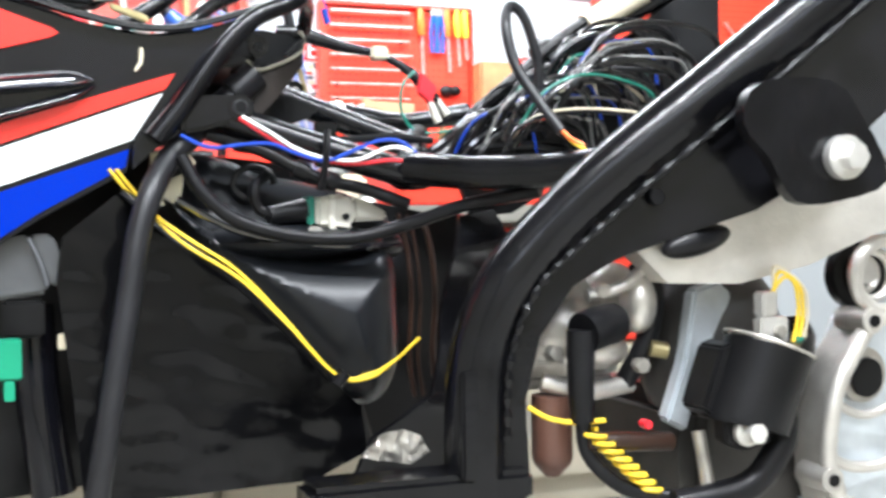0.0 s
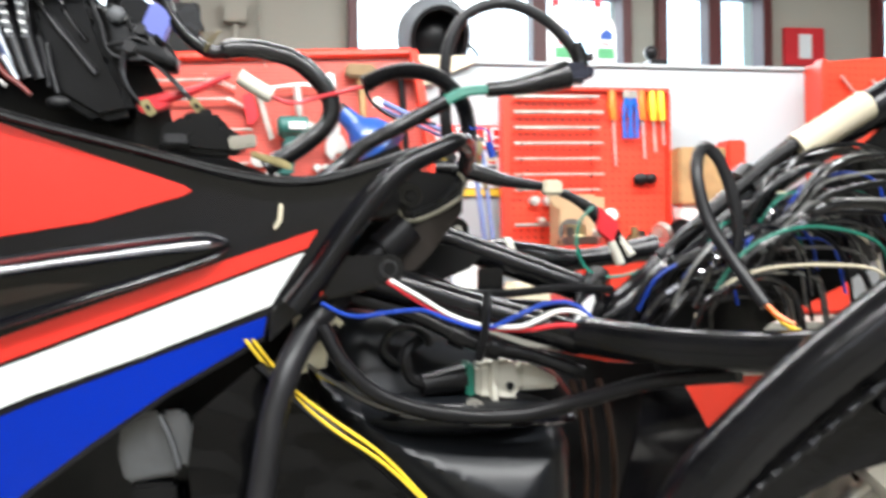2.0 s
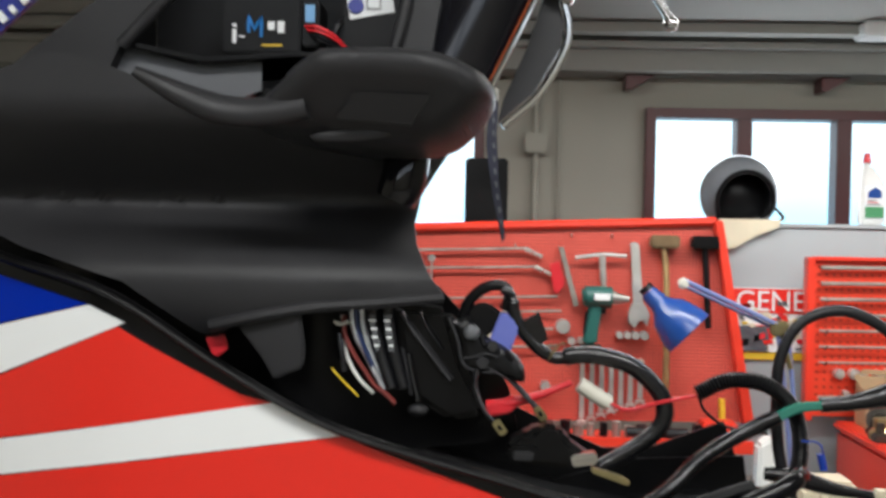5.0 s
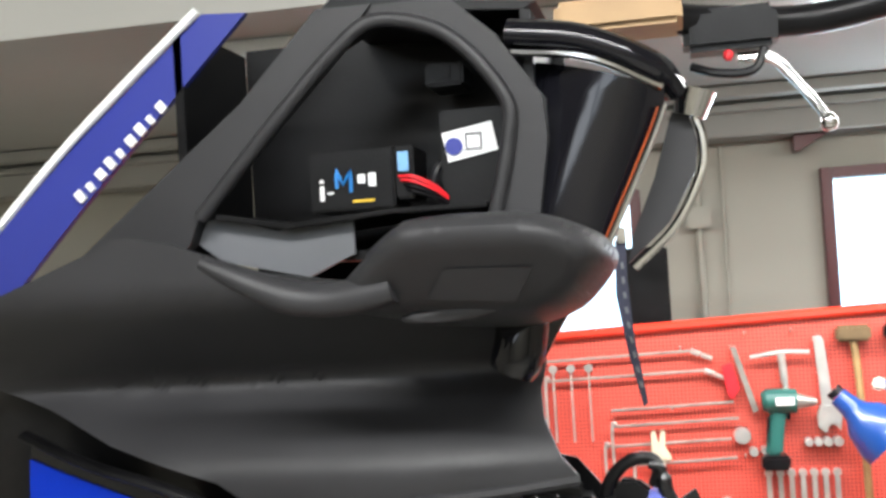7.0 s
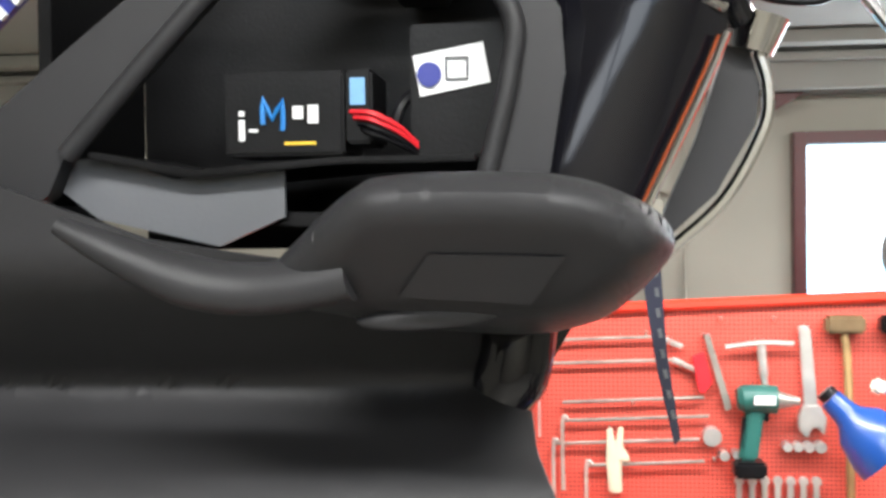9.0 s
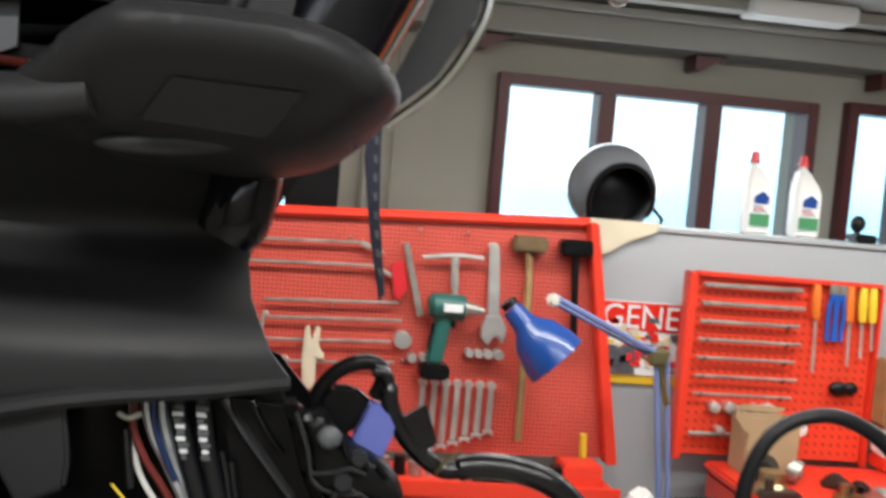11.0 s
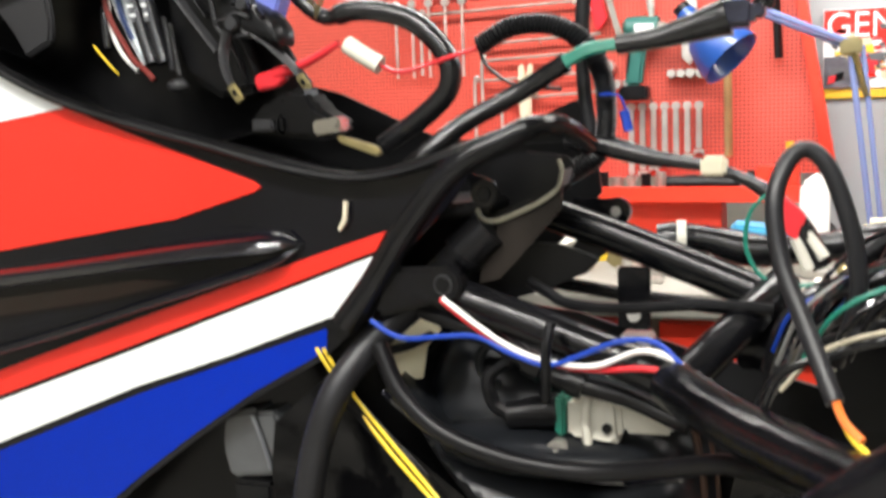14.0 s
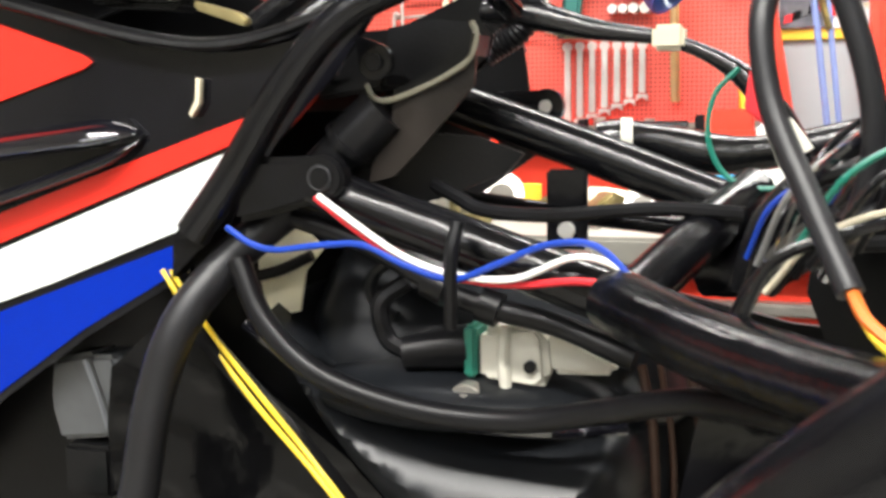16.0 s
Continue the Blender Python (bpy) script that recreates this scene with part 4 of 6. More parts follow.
part("latch_block", join(box(-0.37, -0.31, 0.70, 0.80, 1.91, 1.945, 0.004), box(-0.352, -0.328, 0.695, 0.70, 1.918, 1.938, 0.002)), BLACK, glove)
part("screw_boss", disc(-0.478, 0.548, 0.562, 1.945, 0.016, 16), GREYPL, glove)
lid = part("glove_box_lid", pillow([(-0.436, 1.598), (-0.420, 1.622), (-0.400, 1.640), (-0.345, 1.680), (-0.300, 1.692), (-0.180, 1.690), (-0.115, 1.670), (-0.086, 1.646), (-0.086, 1.618), (-0.128, 1.572), (-0.170, 1.554), (-0.220, 1.548), (-0.319, 1.556), (-0.378, 1.568), (-0.425, 1.580)], 0.325, 0.09, 0.040, 0.07, 0.012, -1.0), GREYPL, bike, "thick dark grey open glove box lid")
part("lid_arm", tube([(-0.590, 0.335, 1.655), (-0.560, 0.338, 1.640), (-0.520, 0.345, 1.621), (-0.475, 0.350, 1.605), (-0.430, 0.352, 1.600), (-0.385, 0.348, 1.604), (-0.345, 0.345, 1.612)], 0.026, 16, 6, taper=lambda q: 0.35 + 0.65 * min(1.0, q * 2.2), flat=0.8), GREYPL, lid, "curved dark grey lid arm")


def lid_face(x, z):
    return 0.325 - 1.0 * (z - 1.618)


part("latch_recess", sheet([(-0.307, 1.591), (-0.279, 1.632), (-0.165, 1.629), (-0.196, 1.583)], lambda x, z: lid_face(x, z) - 0.0015, 0.006, 0.05), BLACK, lid)
part("latch_flap", sheet([(-0.305, 1.593), (-0.277, 1.628), (-0.171, 1.625), (-0.199, 1.586)], lambda x, z: lid_face(x, z) - 0.006 - 0.10 * (1.628 - z), 0.006, 0.05), GREYPL, lid, "dark grey latch flap")
part("finger_cup", turned(ball(-0.285, lid_face(0, 1.574) + 0.004, 1.574, 0.062, 0.008, 0.011), (-0.285, 0.35, 1.574), 0, -4), GREYPL, lid, "low rounded dark grey finger pull")

unit = part("tuning_box", box(-0.53, -0.402, 0.600, 0.70, 1.724, 1.812, 0.003), BLACK, bike, "small black electronic unit with a printed mark")
for a, b, c, d, m in ((-0.514, -0.508, 1.740, 1.762, PAPER), (-0.514, -0.508, 1.766, 1.771, PAPER), (-0.503, -0.494, 1.749, 1.752, PAPER), (-0.456, -0.445, 1.762, 1.775, PAPER), (-0.440, -0.429, 1.757, 1.776, PAPER), (-0.465, -0.432, 1.735, 1.738, YBAND)):
    part("mark", box(a, b, 0.5975, 0.5995, c, d, 0), m, unit, smooth=False)
part("zigzag_mark", tube([(-0.488, 0.598, 1.757), (-0.4879, 0.598, 1.784), (-0.478, 0.598, 1.762), (-0.467, 0.598, 1.782), (-0.4669, 0.598, 1.750)], 0.0028, 6, 2), mat("light_blue_print", (0.02, 0.20, 0.55), 0.5), unit)
part("unit_plug", box(-0.400, -0.372, 0.60, 0.69, 1.735, 1.812, 0.003), BLACK, unit)
part("plug_sticker", box(-0.395, -0.379, 0.597, 0.5995, 1.775, 1.803, 0), mat("pale_blue_sticker", (0.16, 0.36, 0.62), 0.5), unit)
for k in range(4):
    part("lead", tube([(-0.395 + 0.004 * k, 0.60, 1.768 - 0.006 * k), (-0.37, 0.59, 1.765 - 0.007 * k), (-0.345, 0.60, 1.752 - 0.006 * k), (-0.328, 0.62, 1.735 - 0.004 * k)], 0.0028, 6, 4), WRED if k < 2 else RUBBER, unit)
part("cable_sleeve", tube([(-0.36, 0.66, 1.75), (-0.35, 0.66, 1.78), (-0.33, 0.68, 1.80)], 0.007, 8), HOSE, unit)
sticker = part("warning_sticker", turned(box(-0.328, -0.253, 0.6170, 0.6185, 1.790, 1.833, 0), (-0.29, 0.618, 1.81), 0, -10), PAPER, bike, "white pictogram sticker", smooth=False)
part("sticker_backing", box(-0.335, -0.215, 0.6200, 0.70, 1.72, 1.86, 0.003), BLACK, bike)
part("round_mark", disc(-0.314, 0.6135, 0.6165, 1.806, 0.013, 18, 0), NAVY, sticker, smooth=False)
part("case_mark", join(box(-0.297, -0.273, 0.6140, 0.6165, 1.8, 1.802, 0), box(-0.297, -0.273, 0.6140, 0.6165, 1.822, 1.824, 0), box(-0.297, -0.295, 0.6140, 0.6165, 1.803, 1.821, 0), box(-0.275, -0.273, 0.6140, 0.6165, 1.803, 1.821, 0)), MIDGREY, sticker, smooth=False)

front = part("front_apron", sheet([(-1.05, 1.60), (-0.90, 1.755), (-0.615, 2.03), (-0.685, 2.035), (-0.90, 1.86), (-1.05, 1.72)], lambda x, z: 0.60, 0.012, 0.1), NAVY, bike, "navy painted front apron edge")
part("apron_edge", tube([(-1.05, 0.60, 1.73), (-0.90, 0.595, 1.868), (-0.69, 0.595, 2.04)], 0.007, 8), WHITE, front, "white apron edging")
for k in range(9):
    s = k / 8
    x, z = -0.895 + 0.14 * s, 1.765 + 0.125 * s
    part("lettering_bar", turned(box(x, x + (0.012, 0.009, 0.013)[k % 3], 0.592, 0.5985, z, z + (0.018, 0.014, 0.016)[k % 3], 0), (x, 0.6, z), 0, -42), WHITE, front, smooth=False)

dash = part("dash_column", sheet([(-0.29, 2.03), (-0.215, 1.925), (-0.012, 1.86), (-0.012, 1.835), (-0.028, 1.80), (-0.065, 1.72), (-0.10, 1.645), (-0.172, 1.54), (-0.21, 1.475), (-0.235, 1.50), (-0.21, 1.66), (-0.19, 1.70), (-0.172, 1.80), (-0.175, 1.86), (-0.235, 1.955)], lambda x, z: 0.572 + 3.6 * (x + 0.14 - 0.35 * (z - 1.72)) ** 2, 0.02, 0.03), GLOSS, bike, "glossy black dash side cover")
part("dash_top", join(tube([(-0.22, 0.585, 1.955), (-0.12, 0.575, 1.935), (-0.03, 0.60, 1.895), (0.0, 0.64, 1.865)], 0.026, 12, flat=0.8)), GLOSS, dash, "shiny curved instrument hood")
part("dash_trim", tube([(-0.215, 0.572, 1.925), (-0.11, 0.560, 1.905), (-0.015, 0.59, 1.860)], 0.006, 8), CHROME, dash, "chrome trim line")
part("instrument_glass", box(-0.16, 0.02, 0.62, 0.74, 1.955, 2.0, 0.008), CARD, dash, "tan instrument cover")
part("edge_trim", tube([(-0.012, 0.60, 1.838), (-0.030, 0.598, 1.795), (-0.068, 0.59, 1.715), (-0.105, 0.585, 1.640)], 0.0045, 8), CHROME, dash)
# orange reflection along the dash edge, drawn as a coloured tube
part("amber_reflection", tube([(-0.022, 0.585, 1.832), (-0.039, 0.583, 1.792), (-0.077, 0.576, 1.712), (-0.113, 0.574, 1.638), (-0.135, 0.58, 1.598)], 0.0050, 8, flat=0.4), mat("amber_reflection_tint", (0.30, 0.055, 0.012), 0.15, 0, 0.3, 40, 0.0, coat=0.5), dash, "painted amber reflection along the dash edge")
mir = part("ignition_flap", sheet([(-0.004, 1.835), (0.02, 1.825), (0.030, 1.79), (0.025, 1.75), (-0.016, 1.678), (-0.078, 1.622), (-0.07, 1.66), (-0.035, 1.74)], 0.665, 0.03, 0.03), GREYPL, bike, "dark grey side wing of the dash")
part("wing_edge", tube([(0.028, 0.66, 1.825), (0.037, 0.66, 1.79), (0.032, 0.66, 1.745), (-0.008, 0.66, 1.672), (-0.07, 0.66, 1.615)], 0.007, 8), CHROME, mir)
part("chrome_cup", tube([(0.02, 0.66, 1.825), (0.03, 0.66, 1.862)], 0.028, 14, taper=lambda s: 0.8 + 0.3 * s), CHROME, mir)
bars = part("handlebar", tube([(-0.02, 0.75, 1.99), (0.08, 0.80, 1.985), (0.22, 0.83, 1.98), (0.40, 0.84, 2.01)], 0.024, 14), RUBBER, bike, "black handlebar and grip")
part("control_block", box(0.02, 0.16, 0.76, 0.83, 1.935, 2.0, 0.01), BLACK, bars)
part("lever", tube([(0.10, 0.79, 1.925), (0.15, 0.79, 1.918), (0.195, 0.79, 1.865), (0.222, 0.79, 1.825)], 0.013, 10, flat=0.6), CHROME, bars, "bright aluminium brake lever")
part("lever_tip", ball(0.226, 0.79, 1.815, 0.014, 0.012, 0.014), CHROME, bars)
part("red_screw", ball(0.085, 0.765, 1.925, 0.008, 0.008, 0.009), WRED, bars)
part("brake_hose", tube([(0.03, 0.78, 1.915), (0.07, 0.77, 1.90), (0.12, 0.77, 1.90), (0.14, 0.78, 1.935)], 0.007, 8), RUBBER, bars)
part("hanging_strap", prism([(-0.092, 1.655), (-0.077, 1.655), (-0.079, 1.60), (-0.074, 1.52), (-0.061, 1.43), (-0.067, 1.422), (-0.084, 1.50), (-0.096, 1.58)], 0.598, 0.601, 0.0006), mat("dark_navy_webbing", (0.012, 0.014, 0.035), 0.6), bike, "dark blue hanging key strap")
for k in range(9):
    q = k / 8
    part("strap_print", turned(box(-0.0865 + 0.016 * q * q, -0.0825 + 0.016 * q * q, 0.5955, 0.5968, 1.615 - 0.165 * q, 1.624 - 0.165 * q, 0), (-0.085 + 0.016 * q * q, 0.596, 1.62 - 0.165 * q), 0, -6 - 10 * q), MIDGREY, bike, smooth=False)
part("strap_clip", box(-0.090, -0.077, 0.593, 0.607, 1.650, 1.672, 0.002), CHROME, bike)

# black sheet added for the dark space behind the tank; hides the bench
part("dark_backing", sheet([(-0.9, 0.95), (-0.3, 0.90), (0.10, 0.865), (0.36, 0.835), (0.52, 0.775), (0.66, 0.745), (0.76, 0.74), (0.77, 0.60), (0.70, 0.46), (0.62, 0.30), (-0.9, 0.25)], lambda x, z: 0.655 + 0.03 * math.sin(14 * x) * math.sin(9 * z), 0.01, 0.06), BLACK, bike, "dull black backing sheet for the dark space behind the tank")

# electrics in the open nose
part("nose_liner", sheet([(-1.2, 1.56), (-0.62, 1.42), (-0.17, 1.345), (-0.10, 1.27), (-0.05, 1.18), (-0.03, 1.10), (-0.3, 1.05), (-0.62, 1.15), (-1.2, 1.3)], lambda x, z: 0.66 + 0.02 * math.sin(20 * x), 0.008, 0.04), BLACK, bike, "black nose liner")
SILVER = mat("silver_foil_sleeve", (0.55, 0.58, 0.62), 0.22, 0.7, 0.35, 90, 0.3)
PRINT = mat("printed_black_sleeve", (0.010, 0.010, 0.012), 0.25, 0, 0.3, 60, 0.1)
for pts, r, m in (
    ([(-0.306, 0.575, 1.315), (-0.305, 0.575, 1.290), (-0.295, 0.572, 1.262), (-0.283, 0.57, 1.242), (-0.268, 0.568, 1.214), (-0.251, 0.566, 1.184)], 0.0058, SILVER),
    ([(-0.291, 0.578, 1.315), (-0.288, 0.577, 1.285), (-0.278, 0.575, 1.252), (-0.263, 0.572, 1.214), (-0.249, 0.57, 1.182)], 0.0065, SILVER),
    ([(-0.299, 0.572, 1.312), (-0.297, 0.57, 1.285), (-0.287, 0.567, 1.255), (-0.270, 0.565, 1.22)], 0.0040, mat("dull_blue_wire", (0.012, 0.03, 0.10), 0.35)),
    ([(-0.318, 0.57, 1.300), (-0.317, 0.57, 1.272), (-0.303, 0.566, 1.242), (-0.284, 0.563, 1.215), (-0.267, 0.56, 1.191), (-0.247, 0.558, 1.176), (-0.232, 0.556, 1.162)], 0.0042, mat("maroon_wire", (0.16, 0.02, 0.015), 0.4)),
    ([(-0.322, 0.58, 1.300), (-0.318, 0.578, 1.262), (-0.310, 0.575, 1.228), (-0.292, 0.572, 1.198), (-0.268, 0.57, 1.176)], 0.0034, WWHITE),
    ([(-0.325, 0.575, 1.27), (-0.321, 0.57, 1.245), (-0.316, 0.566, 1.21)], 0.0048, PRINT),
    ([(-0.224, 0.577, 1.25), (-0.215, 0.572, 1.215), (-0.208, 0.567, 1.175)], 0.0030, HOSE),
    ([(-0.213, 0.577, 1.24), (-0.205, 0.572, 1.20), (-0.196, 0.567, 1.165)], 0.0046, TAPE),
    ([(-0.335, 0.56, 1.215), (-0.315, 0.556, 1.195), (-0.290, 0.553, 1.172)], 0.0016, YELLOW),
):
    part("nose_lead", tube(pts, r, 8, 6), m, bike)
for k, (x, lean) in enumerate(((-0.271, 0.014), (-0.247, 0.012))):
    part("printed_sleeve", tube([(x - 0.002, 0.574, 1.318), (x, 0.572, 1.29), (x + lean * 0.6, 0.57, 1.255), (x + lean * 1.5, 0.568, 1.215), (x + lean * 2.3, 0.566, 1.185)], 0.0105, 12), PRINT, bike, "black sleeve with worn pale print")
    for j in range(9):
        zz = 1.300 - 0.0066 * j
        xx = x + lean * max(0.0, (1.29 - zz) / 0.06)
        w = 0.0042 + 0.0022 * ((j * 7 + 3 * k) % 4) / 3
        part("sleeve_print", box(xx - w, xx + w - 0.0016 * (j % 3), 0.5585, 0.5612, zz - 0.0021, zz + 0.0021, 0), PAPER if j % 2 else MIDGREY, bike, smooth=False)
part("lead_tie", tube([(-0.333, 0.562, 1.290), (-0.322, 0.560, 1.286), (-0.309, 0.562, 1.291)], 0.0028, 8), CLEARP, bike, "milky cable tie")
part("relay_cover", prism([(-0.240, 1.320), (-0.152, 1.312), (-0.142, 1.282), (-0.124, 1.226), (-0.103, 1.184), (-0.089, 1.141), (-0.144, 1.128), (-0.205, 1.165), (-0.225, 1.22)], 0.592, 0.66, 0.012), BLACK, bike, "dull black moulded cover")
part("cover_ridge", tube([(-0.226, 0.592, 1.305), (-0.199, 0.588, 1.268), (-0.172, 0.588, 1.234), (-0.144, 0.588, 1.199)], 0.008, 8, flat=0.5), GREYPL, bike)
part("cover_ridge", tube([(-0.196, 0.592, 1.305), (-0.178, 0.588, 1.275), (-0.158, 0.588, 1.248)], 0.005, 8, flat=0.5), BLACK, bike)
plate = part("bracket_plate", pillow([(-0.147, 1.302), (-0.135, 1.296), (-0.119, 1.301), (-0.105, 1.284), (-0.084, 1.267), (-0.064, 1.257), (-0.043, 1.243), (-0.027, 1.222), (-0.028, 1.200), (-0.056, 1.208), (-0.073, 1.214), (-0.097, 1.214), (-0.119, 1.220), (-0.127, 1.234), (-0.133, 1.263)], 0.556, 0.014, 0.012, 0.03, 0.008, 0.1), BLACK, bike, "black moulded bracket plate")
part("plate_edge", tube([(-0.148, 0.566, 1.300), (-0.134, 0.562, 1.264), (-0.128, 0.560, 1.236), (-0.118, 0.558, 1.222), (-0.097, 0.556, 1.216), (-0.072, 0.556, 1.217)], 0.0032, 8), GREYPL, plate, "worn grey plate edge")
part("plate_edge", tube([(-0.126, 0.558, 1.236), (-0.105, 0.552, 1.240), (-0.088, 0.550, 1.246), (-0.070, 0.552, 1.240)], 0.0030, 8), GREYPL, plate)
part("plate_boss", join(disc(-0.094, 0.542, 0.560, 1.232, 0.010, 14), disc(-0.078, 0.545, 0.560, 1.258, 0.009, 14)), GREYPL, plate)
part("plate_rib", join(*[tube([(-0.118 + 0.020 * k, 0.553, 1.292 - 0.014 * k), (-0.112 + 0.022 * k, 0.548, 1.268 - 0.010 * k)], 0.0035, 8) for k in range(4)]), BLACK, plate)
part("grey_knob", ball(-0.112, 0.549, 1.279, 0.0135, 0.009, 0.0125), MIDGREY, bike)
part("bracket_arm", tube([(-0.101, 0.545, 1.222), (-0.104, 0.54, 1.198), (-0.099, 0.53, 1.178), (-0.087, 0.52, 1.157), (-0.073, 0.512, 1.143), (-0.062, 0.508, 1.134)], 0.0095, 10, flat=0.35), GREYPL, bike, "curved dark bracket arm")
part("bracket_arm", tube([(-0.084, 0.560, 1.226), (-0.056, 0.567, 1.209), (-0.028, 0.573, 1.182), (-0.006, 0.578, 1.158), (0.003, 0.58, 1.146)], 0.0085, 10, flat=0.35), GREYPL, bike, "slim steel bracket arm")
for ex, ey, ez in ((-0.065, 0.500, 1.138), (0.000, 0.570, 1.150)):
    part("bracket_eye", turned(join(box(ex - 0.007, ex + 0.007, ey - 0.002, ey + 0.002, ez - 0.013, ez + 0.013, 0.002)), (ex, ey, ez), 0, -35), BRASS, bike, "brass plated eye tab")
    part("eye_hole", turned(box(ex - 0.0025, ex + 0.0025, ey - 0.0042, ey - 0.0022, ez - 0.004, ez + 0.004, 0), (ex, ey, ez), 0, -35), BLACK, bike)
part("red_insulator", prism([(-0.088, 1.158), (-0.040, 1.176), (-0.035, 1.158), (-0.050, 1.146), (-0.082, 1.140)], 0.585, 0.60, 0.003), WRED, bike, "red insulator behind the bracket")
part("foam_block", ball(-0.195, 0.56, 1.152, 0.017, 0.012, 0.010), GREYPL, bike)
fuse = part("fuse_box", join(prism([(-0.056, 1.105), (-0.034, 1.126), (-0.012, 1.130), (0.000, 1.142), (0.028, 1.140), (0.040, 1.118), (0.080, 1.092), (0.050, 1.072), (-0.048, 1.080)], 0.520, 0.575, 0.008), box(-0.050, -0.004, 0.508, 0.56, 1.082, 1.108, 0.005)), BLACK, bike, "black stepped fuse box cover")
part("cover_step", box(-0.044, -0.012, 0.500, 0.512, 1.086, 1.102, 0.003), GREYPL, fuse)
part("metal_clip", turned(join(box(0.046, 0.086, 0.500, 0.53, 1.082, 1.101, 0.003), box(0.050, 0.082, 0.496, 0.501, 1.086, 1.092, 0.001)), (0.066, 0.51, 1.09), 0, -8), CHROME, bike)
part("zinc_tab", prism([(0.076, 1.080), (0.126, 1.066), (0.138, 1.058), (0.134, 1.051), (0.078, 1.070)], 0.508, 0.520, 0.002), BRASS, bike)
part("red_lead", tube([(-0.085, 0.60, 1.155), (-0.04, 0.59, 1.165), (0.005, 0.585, 1.18), (0.05, 0.58, 1.20)], 0.0085, 10, taper=lambda s: 1.2 - 0.7 * s), WRED, bike)
part("lead_cap", tube([(0.062, 0.58, 1.198), (0.085, 0.58, 1.183), (0.110, 0.58, 1.168)], 0.0125, 12), CLEARP, bike, "milky white connector cap")
part("lead_end", tube([(0.11, 0.58, 1.168), (0.14, 0.58, 1.158), (0.18, 0.585, 1.168), (0.25, 0.58, 1.185)], 0.003, 6), WRED, bike)
part("lilac_plug", turned(box(-0.078, -0.040, 0.590, 0.625, 1.245, 1.305, 0.003), (-0.06, 0.6, 1.275), 0, 22), LILAC, bike, "pale blue wiring plug")
part("plug_holder", join(tube([(-0.128, 0.618, 1.292), (-0.122, 0.615, 1.318), (-0.104, 0.612, 1.340), (-0.082, 0.61, 1.351), (-0.062, 0.61, 1.350), (-0.053, 0.612, 1.335), (-0.060, 0.615, 1.312)], 0.0095, 10), prism([(-0.131, 1.300), (-0.110, 1.322), (-0.085, 1.322), (-0.062, 1.305), (-0.076, 1.278), (-0.092, 1.264), (-0.112, 1.276)], 0.612, 0.635, 0.005)), BLACK, bike, "black ring shaped plug holder")
part("loom", tube([(-0.066, 0.60, 1.345), (-0.050, 0.60, 1.338), (-0.042, 0.60, 1.30), (-0.015, 0.60, 1.262), (0.022, 0.60, 1.237), (0.06, 0.60, 1.243), (0.105, 0.60, 1.240), (0.155, 0.60, 1.222), (0.196, 0.60, 1.178), (0.198, 0.60, 1.135), (0.160, 0.60, 1.098), (0.10, 0.60, 1.06)], 0.0128, 12, 8, taper=lambda s: 0.55 if s < 0.12 else (1.15 if s > 0.4 else 0.85)), TAPE, bike, "thick taped wiring loom")
part("loom_flag", prism([(-0.03, 1.295), (-0.005, 1.312), (0.012, 1.268), (-0.012, 1.25)], 0.592, 0.60, 0.001), TAPE, bike)
part("frayed_wire", join(*[tube([(0.012, 0.588, 1.235), (0.016 + 0.004 * k, 0.58, 1.25 + 0.003 * k), (0.006 + 0.008 * k, 0.575, 1.262)], 0.0012, 5, 3) for k in range(5)]), BRASS, bike)
part("loop_lead", tube([(0.392, 0.60, 1.06), (0.383, 0.60, 1.11), (0.380, 0.60, 1.17), (0.384, 0.60, 1.245), (0.414, 0.60, 1.302), (0.475, 0.60, 1.324), (0.537, 0.60, 1.304), (0.586, 0.60, 1.259), (0.600, 0.60, 1.228)], 0.0095, 10), HOSE, bike, "dull black looped lead")
part("loop_plug", join(tube([(0.592, 0.60, 1.262), (0.602, 0.60, 1.235), (0.598, 0.60, 1.215)], 0.013, 10), tube([(0.598, 0.6, 1.238), (0.622, 0.6, 1.242)], 0.007, 8)), TAPE, bike)
part("corrugated_conduit", tube([(0.249, 0.58, 1.187), (0.297, 0.58, 1.209), (0.357, 0.58, 1.205), (0.400, 0.58, 1.168), (0.414, 0.58, 1.11), (0.404, 0.585, 1.05), (0.36, 0.59, 1.02)], 0.0140, 12, 6, wave=0.15), RUBBER, bike, "corrugated black cable conduit")
part("cross_loom", tube([(0.10, 0.53, 0.99), (0.15, 0.51, 1.015), (0.20, 0.505, 1.052), (0.245, 0.53, 1.09), (0.306, 0.555, 1.124), (0.372, 0.55, 1.160)], 0.0125, 10), TAPE, bike)
for k in range(3):
    part("green_lead", tube([(0.365, 0.546, 1.152 + 0.005 * k), (0.40, 0.545, 1.170 + 0.004 * k), (0.44, 0.545, 1.176 + 0.003 * k)], 0.0045, 8), WGREEN, bike)
part("tail_loom", tube([(0.435, 0.55, 1.178), (0.48, 0.55, 1.183), (0.52, 0.55, 1.192), (0.565, 0.55, 1.204)], 0.0145, 10, taper=lambda s: 0.8 + 0.8 * s * s), TAPE, bike)
part("tail_plug", join(box(0.552, 0.595, 0.535, 0.57, 1.19, 1.222, 0.006), box(0.592, 0.606, 0.54, 0.565, 1.20, 1.216, 0.003)), mat("dark_taped_plug", (0.008, 0.009, 0.022), 0.3, 0, 0.3, 120, 0.4), bike, "dark taped wiring plug")
